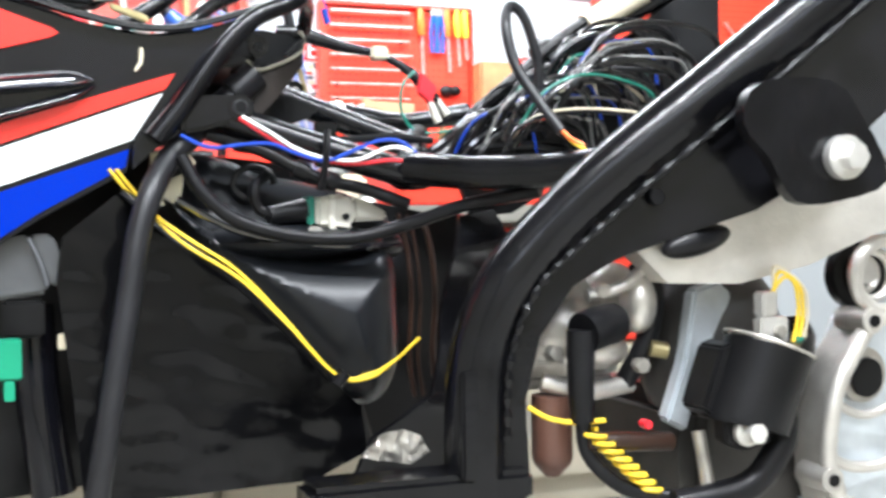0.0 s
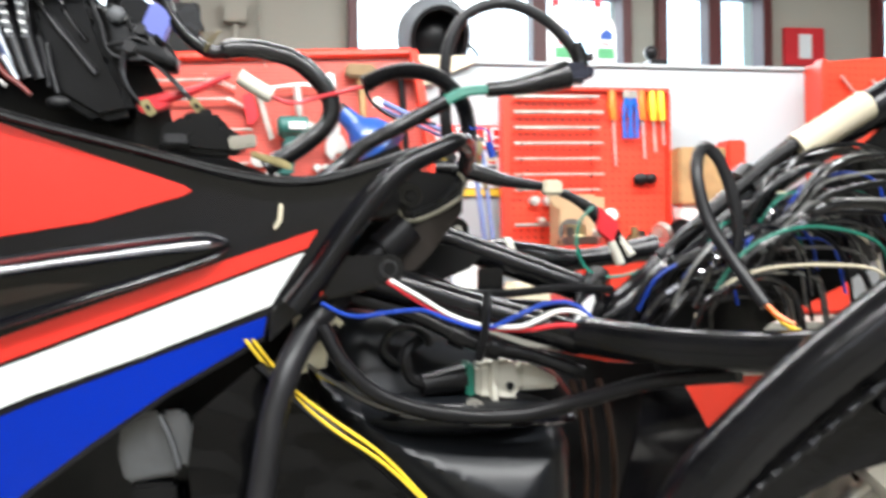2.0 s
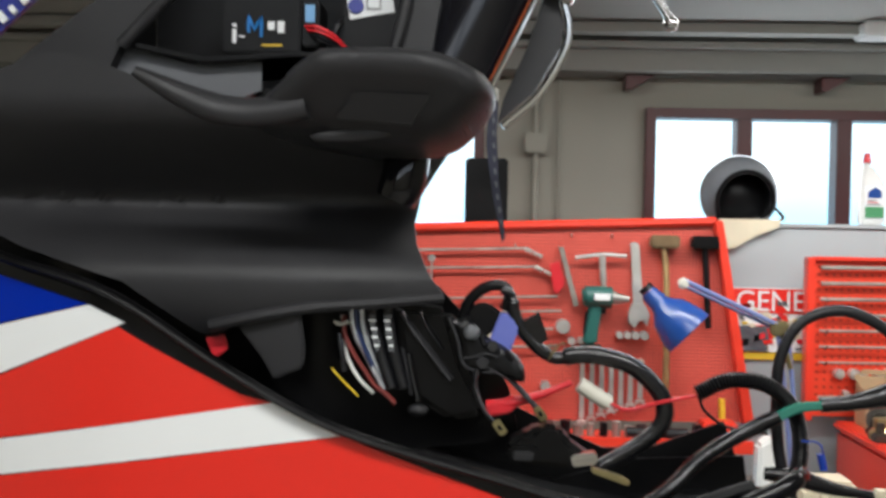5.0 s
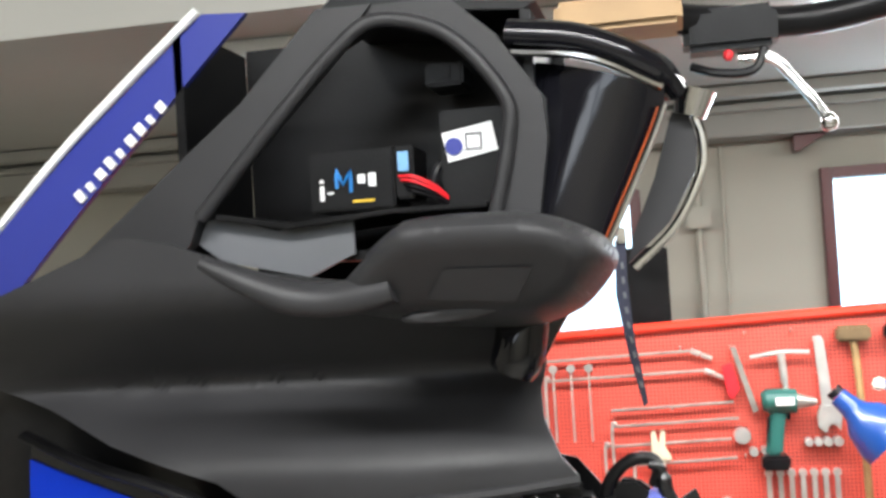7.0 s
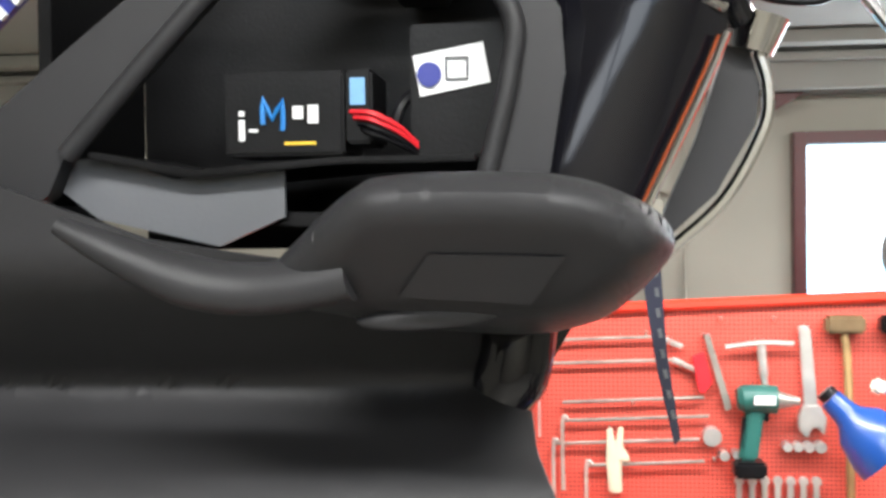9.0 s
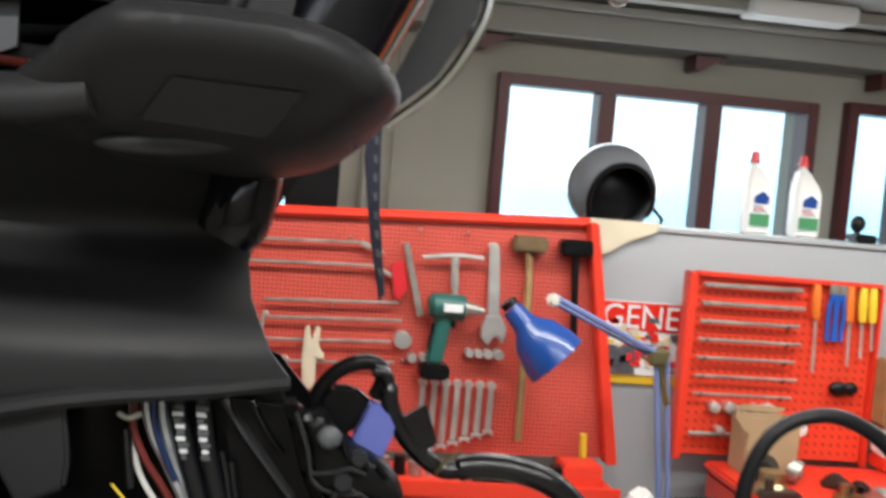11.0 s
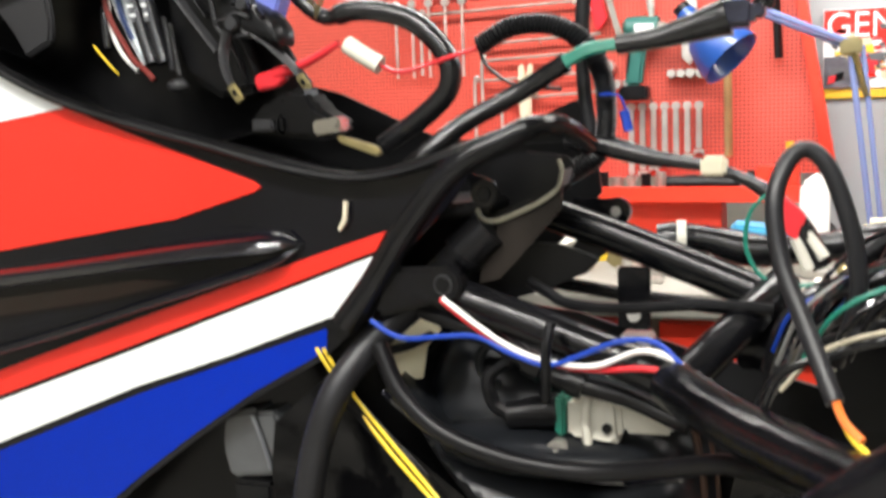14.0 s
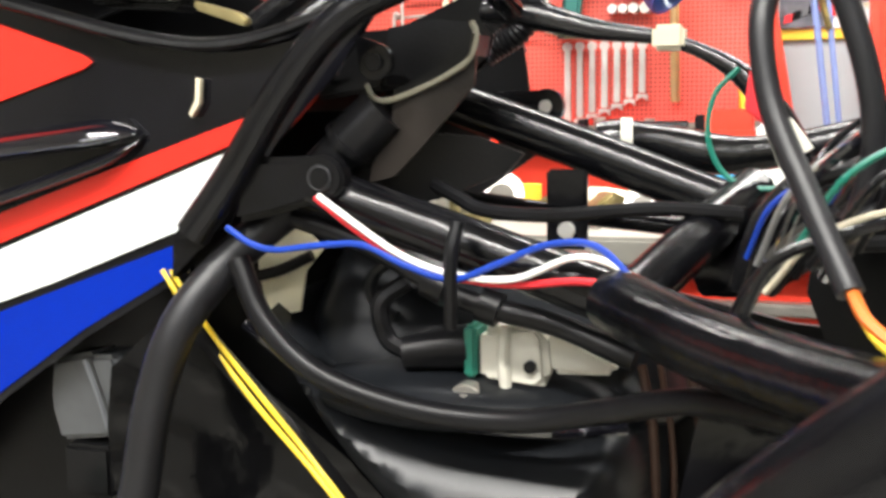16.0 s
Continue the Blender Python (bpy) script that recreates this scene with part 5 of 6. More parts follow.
part("back_loom", tube([(0.36, 0.585, 1.062), (0.409, 0.58, 1.057), (0.469, 0.58, 1.041), (0.545, 0.58, 1.028), (0.602, 0.58, 1.001), (0.641, 0.58, 0.961), (0.67, 0.58, 0.91)], 0.0105, 10, taper=lambda s: 1.0 + 0.35 * math.sin(9 * s)), TAPE, bike, "black taped wiring branch")
part("cream_plug", box(0.53, 0.56, 0.565, 0.595, 1.018, 1.042, 0.004), CREAM, bike)
part("red_tag", prism([(0.620, 1.0), (0.652, 0.972), (0.642, 0.94), (0.615, 0.962)], 0.565, 0.58, 0.002), WRED, bike, "small red cable tag")
part("clear_spade", join(tube([(0.640, 0.572, 0.945), (0.655, 0.57, 0.908)], 0.0075, 8), tube([(0.652, 0.574, 0.95), (0.672, 0.57, 0.922)], 0.0075, 8)), CLEARP, bike)
part("green_loop", tube([(0.61, 0.57, 1.0), (0.588, 0.57, 0.975), (0.583, 0.57, 0.935), (0.60, 0.57, 0.90), (0.635, 0.57, 0.888), (0.69, 0.57, 0.90), (0.75, 0.58, 0.945)], 0.0028, 6), WGREEN, bike)
part("thin_lead", tube([(0.25, 0.575, 1.187), (0.262, 0.575, 1.16), (0.30, 0.575, 1.135), (0.36, 0.57, 1.128)], 0.0025, 6), RUBBER, bike)
part("blue_crimp", join(tube([(0.44, 0.56, 1.10), (0.446, 0.56, 1.075)], 0.006, 8), tube([(0.41, 0.56, 1.12), (0.435, 0.555, 1.118), (0.444, 0.556, 1.10)], 0.0015, 5)), WBLUE, bike)

# frame tubes and brackets
part("curved_strut", tube([(0.400, 0.545, 1.060), (0.388, 0.475, 1.084), (0.366, 0.425, 1.086), (0.340, 0.41, 1.074), (0.281, 0.40, 1.044), (0.222, 0.40, 0.98), (0.172, 0.40, 0.908), (0.130, 0.40, 0.855)], 0.0165, 12, 6, taper=lambda s: 0.75 + 0.3 * s), FRAME, bike, "glossy black curved strut")
part("strut_plate", sheet([(0.165, 0.865), (0.125, 0.835), (0.098, 0.81), (0.10, 0.85), (0.15, 0.905), (0.19, 0.93)], 0.412, 0.02, 0.05), FRAME, bike)
lug = part("lower_lug", prism([(0.178, 0.93), (0.20, 0.925), (0.255, 0.927), (0.272, 0.915), (0.273, 0.898), (0.258, 0.886), (0.21, 0.872), (0.17, 0.864)], 0.402, 0.420, 0.006), FRAME, bike, "black steel mounting lug")
part("lug_eye", disc(0.261, 0.399, 0.423, 0.907, 0.022, 22, 0.004), FRAME, lug)
part("eye_ring", tube([(0.261 + 0.0105 * math.cos(a), 0.3975, 0.907 + 0.0105 * math.sin(a)) for a in (2 * math.pi * k / 14 for k in range(15))], 0.0016, 6, 2), GREYPL, lug, "thin grey ring round the hole")
part("lug_hole", disc(0.261, 0.3955, 0.3985, 0.907, 0.009, 14, 0.0005), BLACK, lug)
part("lug_screw", disc(0.188, 0.396, 0.4015, 0.929, 0.006, 10, 0.001), STEEL, lug)
part("rubber_bush", join(tube([(0.225, 0.46, 0.898), (0.245, 0.46, 0.918), (0.272, 0.462, 0.942)], 0.022, 16, 5), tube([(0.264, 0.461, 0.935), (0.280, 0.463, 0.950), (0.297, 0.466, 0.966)], 0.026, 16, 5), tube([(0.262, 0.461, 0.933), (0.267, 0.461, 0.938)], 0.0275, 16)), RUBBER, bike, "black rubber intake bush")
trough = part("splash_guard", sheet([(0.279, 1.046), (0.324, 1.053), (0.375, 1.047), (0.384, 1.035), (0.378, 1.010), (0.361, 0.996), (0.333, 0.980), (0.31, 0.955), (0.284, 0.93), (0.27, 0.98)], lambda x, z: 0.53 + 0.05 * (x - 0.27), 0.004, 0.03), BLACK, bike, "bent black plastic splash guard")
part("guard_face", sheet([(0.384, 1.036), (0.381, 0.988), (0.358, 0.960), (0.333, 0.930), (0.308, 0.905), (0.283, 0.899), (0.286, 0.917), (0.305, 0.943), (0.308, 0.975), (0.337, 0.984), (0.364, 0.998), (0.381, 1.013)], lambda x, z: 0.462 + 0.35 * max(0.0, x - 0.33), 0.005, 0.02), mat("dusty_brown_plastic", (0.014, 0.011, 0.009), 0.45, 0, 0.4, 40, 0.2, spec=0.2), trough, "dusty brown outer face")
part("guard_lip", tube([(0.378, 0.485, 1.045), (0.383, 0.48, 1.034), (0.379, 0.475, 1.013), (0.361, 0.468, 0.998), (0.333, 0.460, 0.984), (0.306, 0.457, 0.975), (0.291, 0.457, 0.978), (0.284, 0.458, 0.990)], 0.0030, 8), mat("worn_olive_edge", (0.16, 0.15, 0.11), 0.5, 0, 0.3, 60, 0.2), trough, "worn olive lip")
part("guard_floor", sheet([(0.306, 0.978), (0.361, 1.000), (0.379, 1.015), (0.383, 1.034), (0.378, 1.030), (0.355, 1.006), (0.306, 0.985)], 0.47, 0.06, 0.03), BLACK, trough)
part("guard_lug", join(disc(0.299, 0.440, 0.450, 1.010, 0.017, 18), prism([(0.279, 1.034), (0.300, 1.028), (0.312, 1.018), (0.292, 0.998), (0.283, 1.004)], 0.441, 0.449, 0.002)), FRAME, bike)
part("guard_lug_hole", disc(0.299, 0.4365, 0.4395, 1.009, 0.008, 14, 0.0005), BLACK, bike)
part("far_rail", tube([(0.30, 0.62, 0.978), (0.45, 0.62, 0.925), (0.62, 0.60, 0.862)], 0.0225, 14, 3), FRAME, bike, "glossy black frame rail")
part("near_rail", tube([(0.235, 0.43, 0.897), (0.385, 0.425, 0.85), (0.535, 0.40, 0.805)], 0.0235, 14, 3), FRAME, bike, "glossy black frame rail")
part("far_lug", join(disc(0.408, 0.652, 0.666, 0.967, 0.019, 16), box(0.345, 0.405, 0.653, 0.665, 0.952, 0.984, 0.004)), FRAME, bike)
part("far_lug_hole", disc(0.408, 0.649, 0.6515, 0.967, 0.007, 12, 0.0005), STEEL, bike)
part("cross_tube", tube([(0.530, 0.37, 0.812), (0.60, 0.28, 0.802), (0.68, 0.18, 0.800), (0.76, 0.06, 0.808)], 0.027, 14, 4), FRAME, bike, "glossy black cross tube")
part("upright_tube", tube([(0.53, 0.42, 0.80), (0.575, 0.50, 0.842), (0.625, 0.60, 0.885)], 0.023, 12, 4), FRAME, bike)
tab = part("hanging_tab", box(0.425, 0.466, 0.578, 0.590, 0.825, 0.905, 0.003), FRAME, bike, "black tab with a bolt")
part("tab_bolt", disc(0.447, 0.568, 0.5775, 0.845, 0.009, 12), STEEL, tab)
part("tab_foot", box(0.43, 0.47, 0.55, 0.60, 0.808, 0.822, 0.003), STEEL, tab)
part("far_lower_tube", tube([(0.30, 0.68, 0.868), (0.45, 0.68, 0.848), (0.62, 0.66, 0.835)], 0.010, 10), FRAME, bike)
part("far_loom", tube([(0.46, 0.66, 0.93), (0.52, 0.67, 0.93), (0.60, 0.67, 0.915), (0.75, 0.66, 0.935)], 0.020, 12, taper=lambda s: 1 + 0.12 * math.sin(14 * s)), TAPE, bike, "taped main loom along the frame")
part("loom_band", tube([(0.485, 0.665, 0.931), (0.497, 0.667, 0.931)], 0.0235, 12), CLEARP, bike)
part("mud_flap", sheet([(0.25, 0.915), (0.265, 0.95), (0.314, 0.945), (0.371, 0.940), (0.418, 0.923), (0.400, 0.905), (0.335, 0.880), (0.27, 0.865)], lambda x, z: 0.50 + 0.02 * math.sin(20 * x), 0.006, 0.02), BLACK, bike, "black plastic flap behind the frame")
part("thin_cable", tube([(0.33, 0.51, 0.895), (0.357, 0.505, 0.882), (0.383, 0.50, 0.871), (0.446, 0.50, 0.867), (0.543, 0.505, 0.874), (0.62, 0.51, 0.87)], 0.007, 8), RUBBER, bike)
part("dust_sheet", prism([(0.36, 0.93), (0.43, 0.935), (0.34, 0.875), (0.315, 0.88)], 0.63, 0.634, 0.001), GREYPL, bike)

main = part("main_frame_tube", tube([(0.525, 0.10, 0.30), (0.526, 0.10, 0.45), (0.537, 0.10, 0.55), (0.572, 0.09, 0.635), (0.63, 0.075, 0.705), (0.72, 0.04, 0.795), (0.85, -0.01, 0.905), (1.0, -0.06, 1.03), (1.2, -0.12, 1.19)], 0.043, 18, 7), FRAME, bike, "thick black main frame tube")
part("gusset", sheet([(0.555, 0.36), (0.600, 0.36), (0.595, 0.47), (0.615, 0.56), (0.66, 0.632), (0.72, 0.670), (0.80, 0.700), (0.90, 0.735), (1.0, 0.80), (1.09, 0.89), (1.2, 1.0), (1.2, 1.16), (1.0, 1.0), (0.85, 0.88), (0.72, 0.772), (0.63, 0.68), (0.575, 0.60), (0.55, 0.5)], lambda x, z: 0.085 - 0.38 * max(0, x - 0.58), 0.035, 0.05), FRAME, main, "welded black gusset plate")
part("weld_seam", tube([(0.560, 0.066, 0.42), (0.566, 0.064, 0.53), (0.602, 0.052, 0.628), (0.67, 0.025, 0.70), (0.76, -0.01, 0.785), (0.90, -0.065, 0.905), (1.08, -0.12, 1.06)], 0.0055, 8, 14, taper=lambda s: 1 + 0.4 * math.sin(160 * s)), FRAME, main)
part("pivot_plate", sheet([(0.835, 0.90), (0.95, 0.905), (1.0, 0.86), (1.045, 0.775), (0.96, 0.745), (0.89, 0.745), (0.85, 0.80), (0.81, 0.845)], -0.135, 0.02, 0.05, 3), FRAME, main, "worn black pivot plate")
part("pivot_bolt", join(disc(0.962, -0.152, -0.136, 0.803, 0.030, 24), disc(0.962, -0.172, -0.150, 0.803, 0.020, 6, 0.002)), STEEL, main, "bright hex flange bolt")
part("gusset_hole", join(disc(0.760, -0.006, 0.006, 0.755, 0.012, 16, 0.001)), BLACK, main)
part("frame_foot", join(box(0.28, 0.60, 0.06, 0.15, 0.33, 0.378, 0.01), box(0.49, 0.515, 0.055, 0.07, 0.37, 0.52, 0.004)), FRAME, bike, "black lower frame rail")
part("stand_leg", tube([(0.55, 0.12, 0.35), (0.60, 0.05, 0.15), (0.63, -0.05, 0.012)], 0.016, 10), FRAME, bike, "black stand leg")
part("stand_leg", tube([(0.50, 0.60, 0.40), (0.58, 0.66, 0.15), (0.63, 0.75, 0.012)], 0.016, 10), FRAME, bike, "black stand leg")
part("seat_tube", tube([(0.58, 0.58, 0.815), (0.66, 0.56, 0.84), (0.90, 0.55, 1.045), (1.15, 0.53, 1.20), (1.5, 0.5, 1.40)], 0.033, 14, 5), FRAME, bike, "black rear seat tube")
part("tube_label", tube([(0.93, 0.515, 1.088), (1.05, 0.51, 1.160)], 0.024, 10), CREAM, bike, "cream paper label")
part("tube_tie", tube([(0.862, 0.55, 1.018), (0.882, 0.55, 1.034)], 0.045, 14), RUBBER, bike)
part("seat_loom", tube([(0.70, 0.52, 0.92), (0.80, 0.515, 1.0), (0.90, 0.51, 1.08), (1.02, 0.51, 1.15)], 0.010, 8), RUBBER, bike)

# hoses, wires and the tank below
part("breather_hose", tube([(0.205, 0.455, 0.876), (0.178, 0.44, 0.852), (0.150, 0.42, 0.822), (0.121, 0.385, 0.772), (0.099, 0.37, 0.704), (0.085, 0.36, 0.62), (0.066, 0.35, 0.52), (0.045, 0.34, 0.40), (0.025, 0.34, 0.28)], 0.0185, 14), HOSE, bike, "dull grey rubber breather hose")
part("red_lead", tube([(0.258, 0.395, 0.890), (0.300, 0.388, 0.862), (0.345, 0.385, 0.836), (0.39, 0.385, 0.824), (0.444, 0.382, 0.820), (0.50, 0.375, 0.826), (0.545, 0.37, 0.820), (0.58, 0.36, 0.802)], 0.0033, 8, 8), WRED, bike)
part("white_lead", tube([(0.262, 0.392, 0.892), (0.302, 0.382, 0.868), (0.345, 0.38, 0.842), (0.39, 0.378, 0.828), (0.444, 0.376, 0.826), (0.496, 0.372, 0.846), (0.535, 0.366, 0.838), (0.568, 0.36, 0.808)], 0.0031, 8, 8), WWHITE, bike)
part("blue_lead", tube([(0.168, 0.395, 0.862), (0.195, 0.39, 0.848), (0.22, 0.39, 0.843), (0.26, 0.388, 0.848), (0.305, 0.386, 0.850), (0.345, 0.380, 0.835), (0.39, 0.376, 0.824), (0.43, 0.374, 0.838), (0.475, 0.372, 0.856), (0.515, 0.370, 0.855), (0.55, 0.362, 0.825)], 0.0031, 8, 8), WBLUE, bike)
part("cable_tie", tube([(0.395, 0.38, 0.872), (0.391, 0.372, 0.845), (0.389, 0.375, 0.815), (0.384, 0.39, 0.78)], 0.006, 8), RUBBER, bike)
part("lower_cable", tube([(0.215, 0.44, 0.868), (0.30, 0.43, 0.842), (0.385, 0.42, 0.80), (0.47, 0.42, 0.780), (0.54, 0.41, 0.755)], 0.0105, 10), RUBBER, bike)
part("cable_grommet", join(tube([(0.352, 0.425, 0.815), (0.372, 0.422, 0.806)], 0.016, 10), tube([(0.402, 0.42, 0.796), (0.420, 0.42, 0.790)], 0.016, 10)), RUBBER, bike)
for k, d in enumerate((0.0, 0.010)):
    part("yellow_lead", tube([(0.066 + d, 0.445, 0.812), (0.098 + d, 0.44, 0.770), (0.126 + d, 0.435, 0.738), (0.181 + d * 0.4, 0.415, 0.690 + d), (0.251, 0.385, 0.642 + d), (0.318 + d * 0.4, 0.375, 0.575), (0.402, 0.37, 0.484), (0.456, 0.37, 0.477 + d * 0.6), (0.495, 0.36, 0.503), (0.531, 0.34, 0.540)], 0.0027, 8, 6), YELLOW, bike)
part("lead_clip", tube([(0.400, 0.365, 0.470), (0.414, 0.362, 0.489)], 0.011, 8), RUBBER, bike)


TANKP = mat("glossy_tank_plastic", (0.008, 0.009, 0.011), 0.33, 0, 0.35, 18, 0.12, spec=0.3, fine=45)
tank = part("fuel_tank", pillow([(0.15, 0.775), (0.225, 0.722), (0.334, 0.692), (0.45, 0.682), (0.515, 0.682), (0.541, 0.655), (0.543, 0.60), (0.540, 0.48), (0.50, 0.42), (0.44, 0.43), (0.33, 0.54), (0.22, 0.655)], 0.385, 0.13, 0.13, 0.17, 0.012, 0.05), TANKP, bike, "glossy black moulded fuel tank")
part("tank_top", ball(0.36, 0.53, 0.695, 0.17, 0.13, 0.034, 24), TANKP, tank)
part("tank_seam", tube([(0.165, 0.43, 0.765), (0.25, 0.415, 0.716), (0.36, 0.41, 0.692), (0.46, 0.41, 0.686), (0.53, 0.43, 0.690)], 0.006, 8), RIDGE, tank)
part("neck_ring", tube([(0.35 + 0.11 * math.cos(a), 0.50 + 0.09 * math.sin(a), 0.700) for a in (2 * math.pi * k / 14 for k in range(15))], 0.007, 8, 2), FRAME, tank)
GUARDP = mat("scuffed_black_guard", (0.003, 0.003, 0.0035), 0.15, 0, 0.5, 14, 0.25, spec=0.2, fine=55)
part("front_guard", sheet([(0.076, 0.773), (0.156, 0.706), (0.261, 0.632), (0.361, 0.518), (0.466, 0.418), (0.475, 0.341), (0.387, 0.302), (0.022, 0.292), (0.008, 0.466), (-0.013, 0.64), (-0.004, 0.708)], lambda x, z: 0.452 + 0.006 * noise.noise(Vector((x * 9, z * 7, 2))) + 0.004 * noise.noise(Vector((x * 16 + 9 * z, z * 26, 5))), 0.012, 0.018), GUARDP, bike, "crumpled black plastic guard")
part("guard_edge", tube([(0.085, 0.44, 0.778), (0.15, 0.435, 0.715), (0.24, 0.41, 0.645), (0.32, 0.395, 0.565), (0.40, 0.39, 0.475)], 0.012, 8, flat=0.5), BLACK, bike)
dome = part("tank_dome", pillow([(0.21, 0.835), (0.27, 0.838), (0.33, 0.812), (0.40, 0.800), (0.50, 0.772), (0.56, 0.722), (0.56, 0.665), (0.36, 0.655), (0.20, 0.675), (0.175, 0.74)], 0.505, 0.07, 0.07, 0.06, 0.014, 0.35), TANKP, bike, "dull glossy tank shoulder under the pump")
part("dome_recess", tube([(0.30 + 0.034 * math.cos(a), 0.500, 0.792 + 0.028 * math.sin(a)) for a in (2 * math.pi * k / 14 for k in range(11))], 0.006, 8, 3), TANKP, dome)
# bright gap through the bodywork, its light painted as a cream sheet
liner = mat("bright_gap_cream", (0.62, 0.58, 0.42), 0.6, 0, 0.15, 20, 0.1)
part("light_gap", sheet([(0.136, 0.842), (0.188, 0.852), (0.209, 0.828), (0.189, 0.804), (0.182, 0.763), (0.146, 0.755), (0.136, 0.802)], 0.515, 0.004, 0.03), liner, bike, "pale cream sheet standing in for a bright gap")
part("gap_bar", tube([(0.130, 0.508, 0.797), (0.165, 0.506, 0.806), (0.200, 0.508, 0.822)], 0.006, 8), BLACK, bike)
# added black sheet that keeps the space behind the strut dark
part("black_filler", sheet([(-0.05, 0.985), (0.17, 1.05), (0.36, 1.06), (0.37, 0.985), (0.31, 0.915), (0.235, 0.87), (0.05, 0.865)], lambda x, z: 0.735, 0.006, 0.06), BLACK, bike, "black filler sheet added behind the strut")
part("low_hose", tube([(0.17, 0.41, 0.83), (0.20, 0.40, 0.775), (0.255, 0.395, 0.730), (0.345, 0.39, 0.705), (0.44, 0.385, 0.702), (0.52, 0.36, 0.722), (0.60, 0.30, 0.752), (0.68, 0.20, 0.77)], 0.0110, 10), RUBBER, bike, "black rubber fuel hose")

pump = part("fuel_pump_cap", join(prism([(0.392, 0.768), (0.445, 0.775), (0.455, 0.765), (0.458, 0.722), (0.445, 0.712), (0.392, 0.718)], 0.445, 0.50, 0.008), prism([(0.455, 0.768), (0.47, 0.768), (0.518, 0.742), (0.515, 0.730), (0.458, 0.728)], 0.45, 0.49, 0.005)), CLEARP, bike, "milky white fuel pump housing")
part("pump_hole", disc(0.441, 0.440, 0.4445, 0.736, 0.006, 12, 0.0005), RUBBER, pump)
part("pump_ridge", tube([(0.418, 0.444, 0.772), (0.416, 0.442, 0.745), (0.418, 0.444, 0.715)], 0.006, 8), CLEARP, pump)
part("green_seal", box(0.378, 0.390, 0.445, 0.495, 0.722, 0.77, 0.003), WGREEN, pump)
part("pump_plug", join(tube([(0.315, 0.46, 0.738), (0.345, 0.465, 0.742), (0.378, 0.468, 0.746)], 0.021, 12, taper=lambda s: 0.75 + 0.3 * s), tube([(0.318, 0.46, 0.74), (0.298, 0.46, 0.752), (0.292, 0.46, 0.785), (0.315, 0.47, 0.805)], 0.009, 8)), RUBBER, pump)
part("pump_screw", join(disc(0.385, 0.425, 0.445, 0.704, 0.017, 16), disc(0.385, 0.418, 0.425, 0.704, 0.009, 12)), DSTEEL, pump)
relay = part("relay", join(prism([(-0.103, 0.704), (-0.050, 0.714), (-0.030, 0.655), (-0.024, 0.622), (-0.099, 0.612), (-0.110, 0.654)], 0.485, 0.54, 0.006), prism([(-0.050, 0.712), (-0.018, 0.714), (0.000, 0.668), (0.034, 0.640), (-0.022, 0.632), (-0.032, 0.66)], 0.475, 0.53, 0.005)), mat("smoky_relay_plastic", (0.06, 0.063, 0.067), 0.22, 0, 0.3, 40, 0.1, coat=0.3), bike, "smoky grey plastic relay")
part("relay_fold", tube([(-0.052, 0.474, 0.708), (-0.036, 0.471, 0.672), (-0.026, 0.473, 0.634)], 0.003, 6), MIDGREY, relay)
part("relay_socket", box(-0.090, -0.03, 0.478, 0.53, 0.555, 0.612, 0.005), BLACK, relay)
part("relay_tag", box(-0.012, 0.022, 0.468, 0.475, 0.535, 0.56, 0.002), CREAM, bike)
part("fork_leg", tube([(-0.05, 0.55, 0.60), (-0.04, 0.54, 0.45), (-0.02, 0.53, 0.30)], 0.035, 14), GLOSS, bike, "glossy black fork leg")
part("rust_bracket", tube([(0.06, 0.50, 0.74), (0.055, 0.50, 0.62), (0.07, 0.50, 0.52)], 0.018, 8, flat=0.4), mat("rusty_steel", (0.16, 0.05, 0.025), 0.7, 0.3, 0.4, 60, 0.3), bike)
part("green_connector", join(box(-0.10, -0.065, 0.40, 0.43, 0.50, 0.56, 0.003), box(-0.09, -0.075, 0.395, 0.40, 0.47, 0.50, 0.002)), mat("green_connector", (0.01, 0.28, 0.15), 0.4), bike, "bright green wiring connector")

# tangle of wires behind the main tube
TW = random.Random(21)
CABLEG = mat("pale_grey_sheath", (0.16, 0.16, 0.155), 0.35, 0, 0.2, 60, 0.1)
for k in range(52):
    m = (RUBBER, TAPE, RIDGE, WBLUE, TAPE, RUBBER, CABLEG, RUBBER, CREAM, RIDGE, TAPE, BLACK, RUBBER, WGREEN, TAPE)[k % 15]
    x, z = 0.615 + 0.0042 * k, 0.845 + 0.0033 * k + TW.uniform(-0.03, 0.02)
    h, w = TW.uniform(0.015, 0.08), TW.uniform(0.14, 0.32)
    y = TW.uniform(0.24, 0.46)
    r = 0.0024 if m in (WBLUE, WGREEN, CREAM, CABLEG) else TW.choice([0.003, 0.004, 0.005, 0.007])
    part("tangled_lead", tube([(x, y, z - 0.03), (x + 0.12 * w, y - 0.02, z + 0.4 * h), (x + 0.35 * w, y + TW.uniform(-0.03, 0.02), z + h * TW.uniform(0.8, 1.0)), (x + 0.65 * w, y + 0.01, z + h), (x + 0.9 * w, y + 0.02, z + h * TW.uniform(0.3, 0.7)), (x + w, y + 0.03, z + TW.uniform(-0.06, 0.0))], r, 8, 5), m, bike)
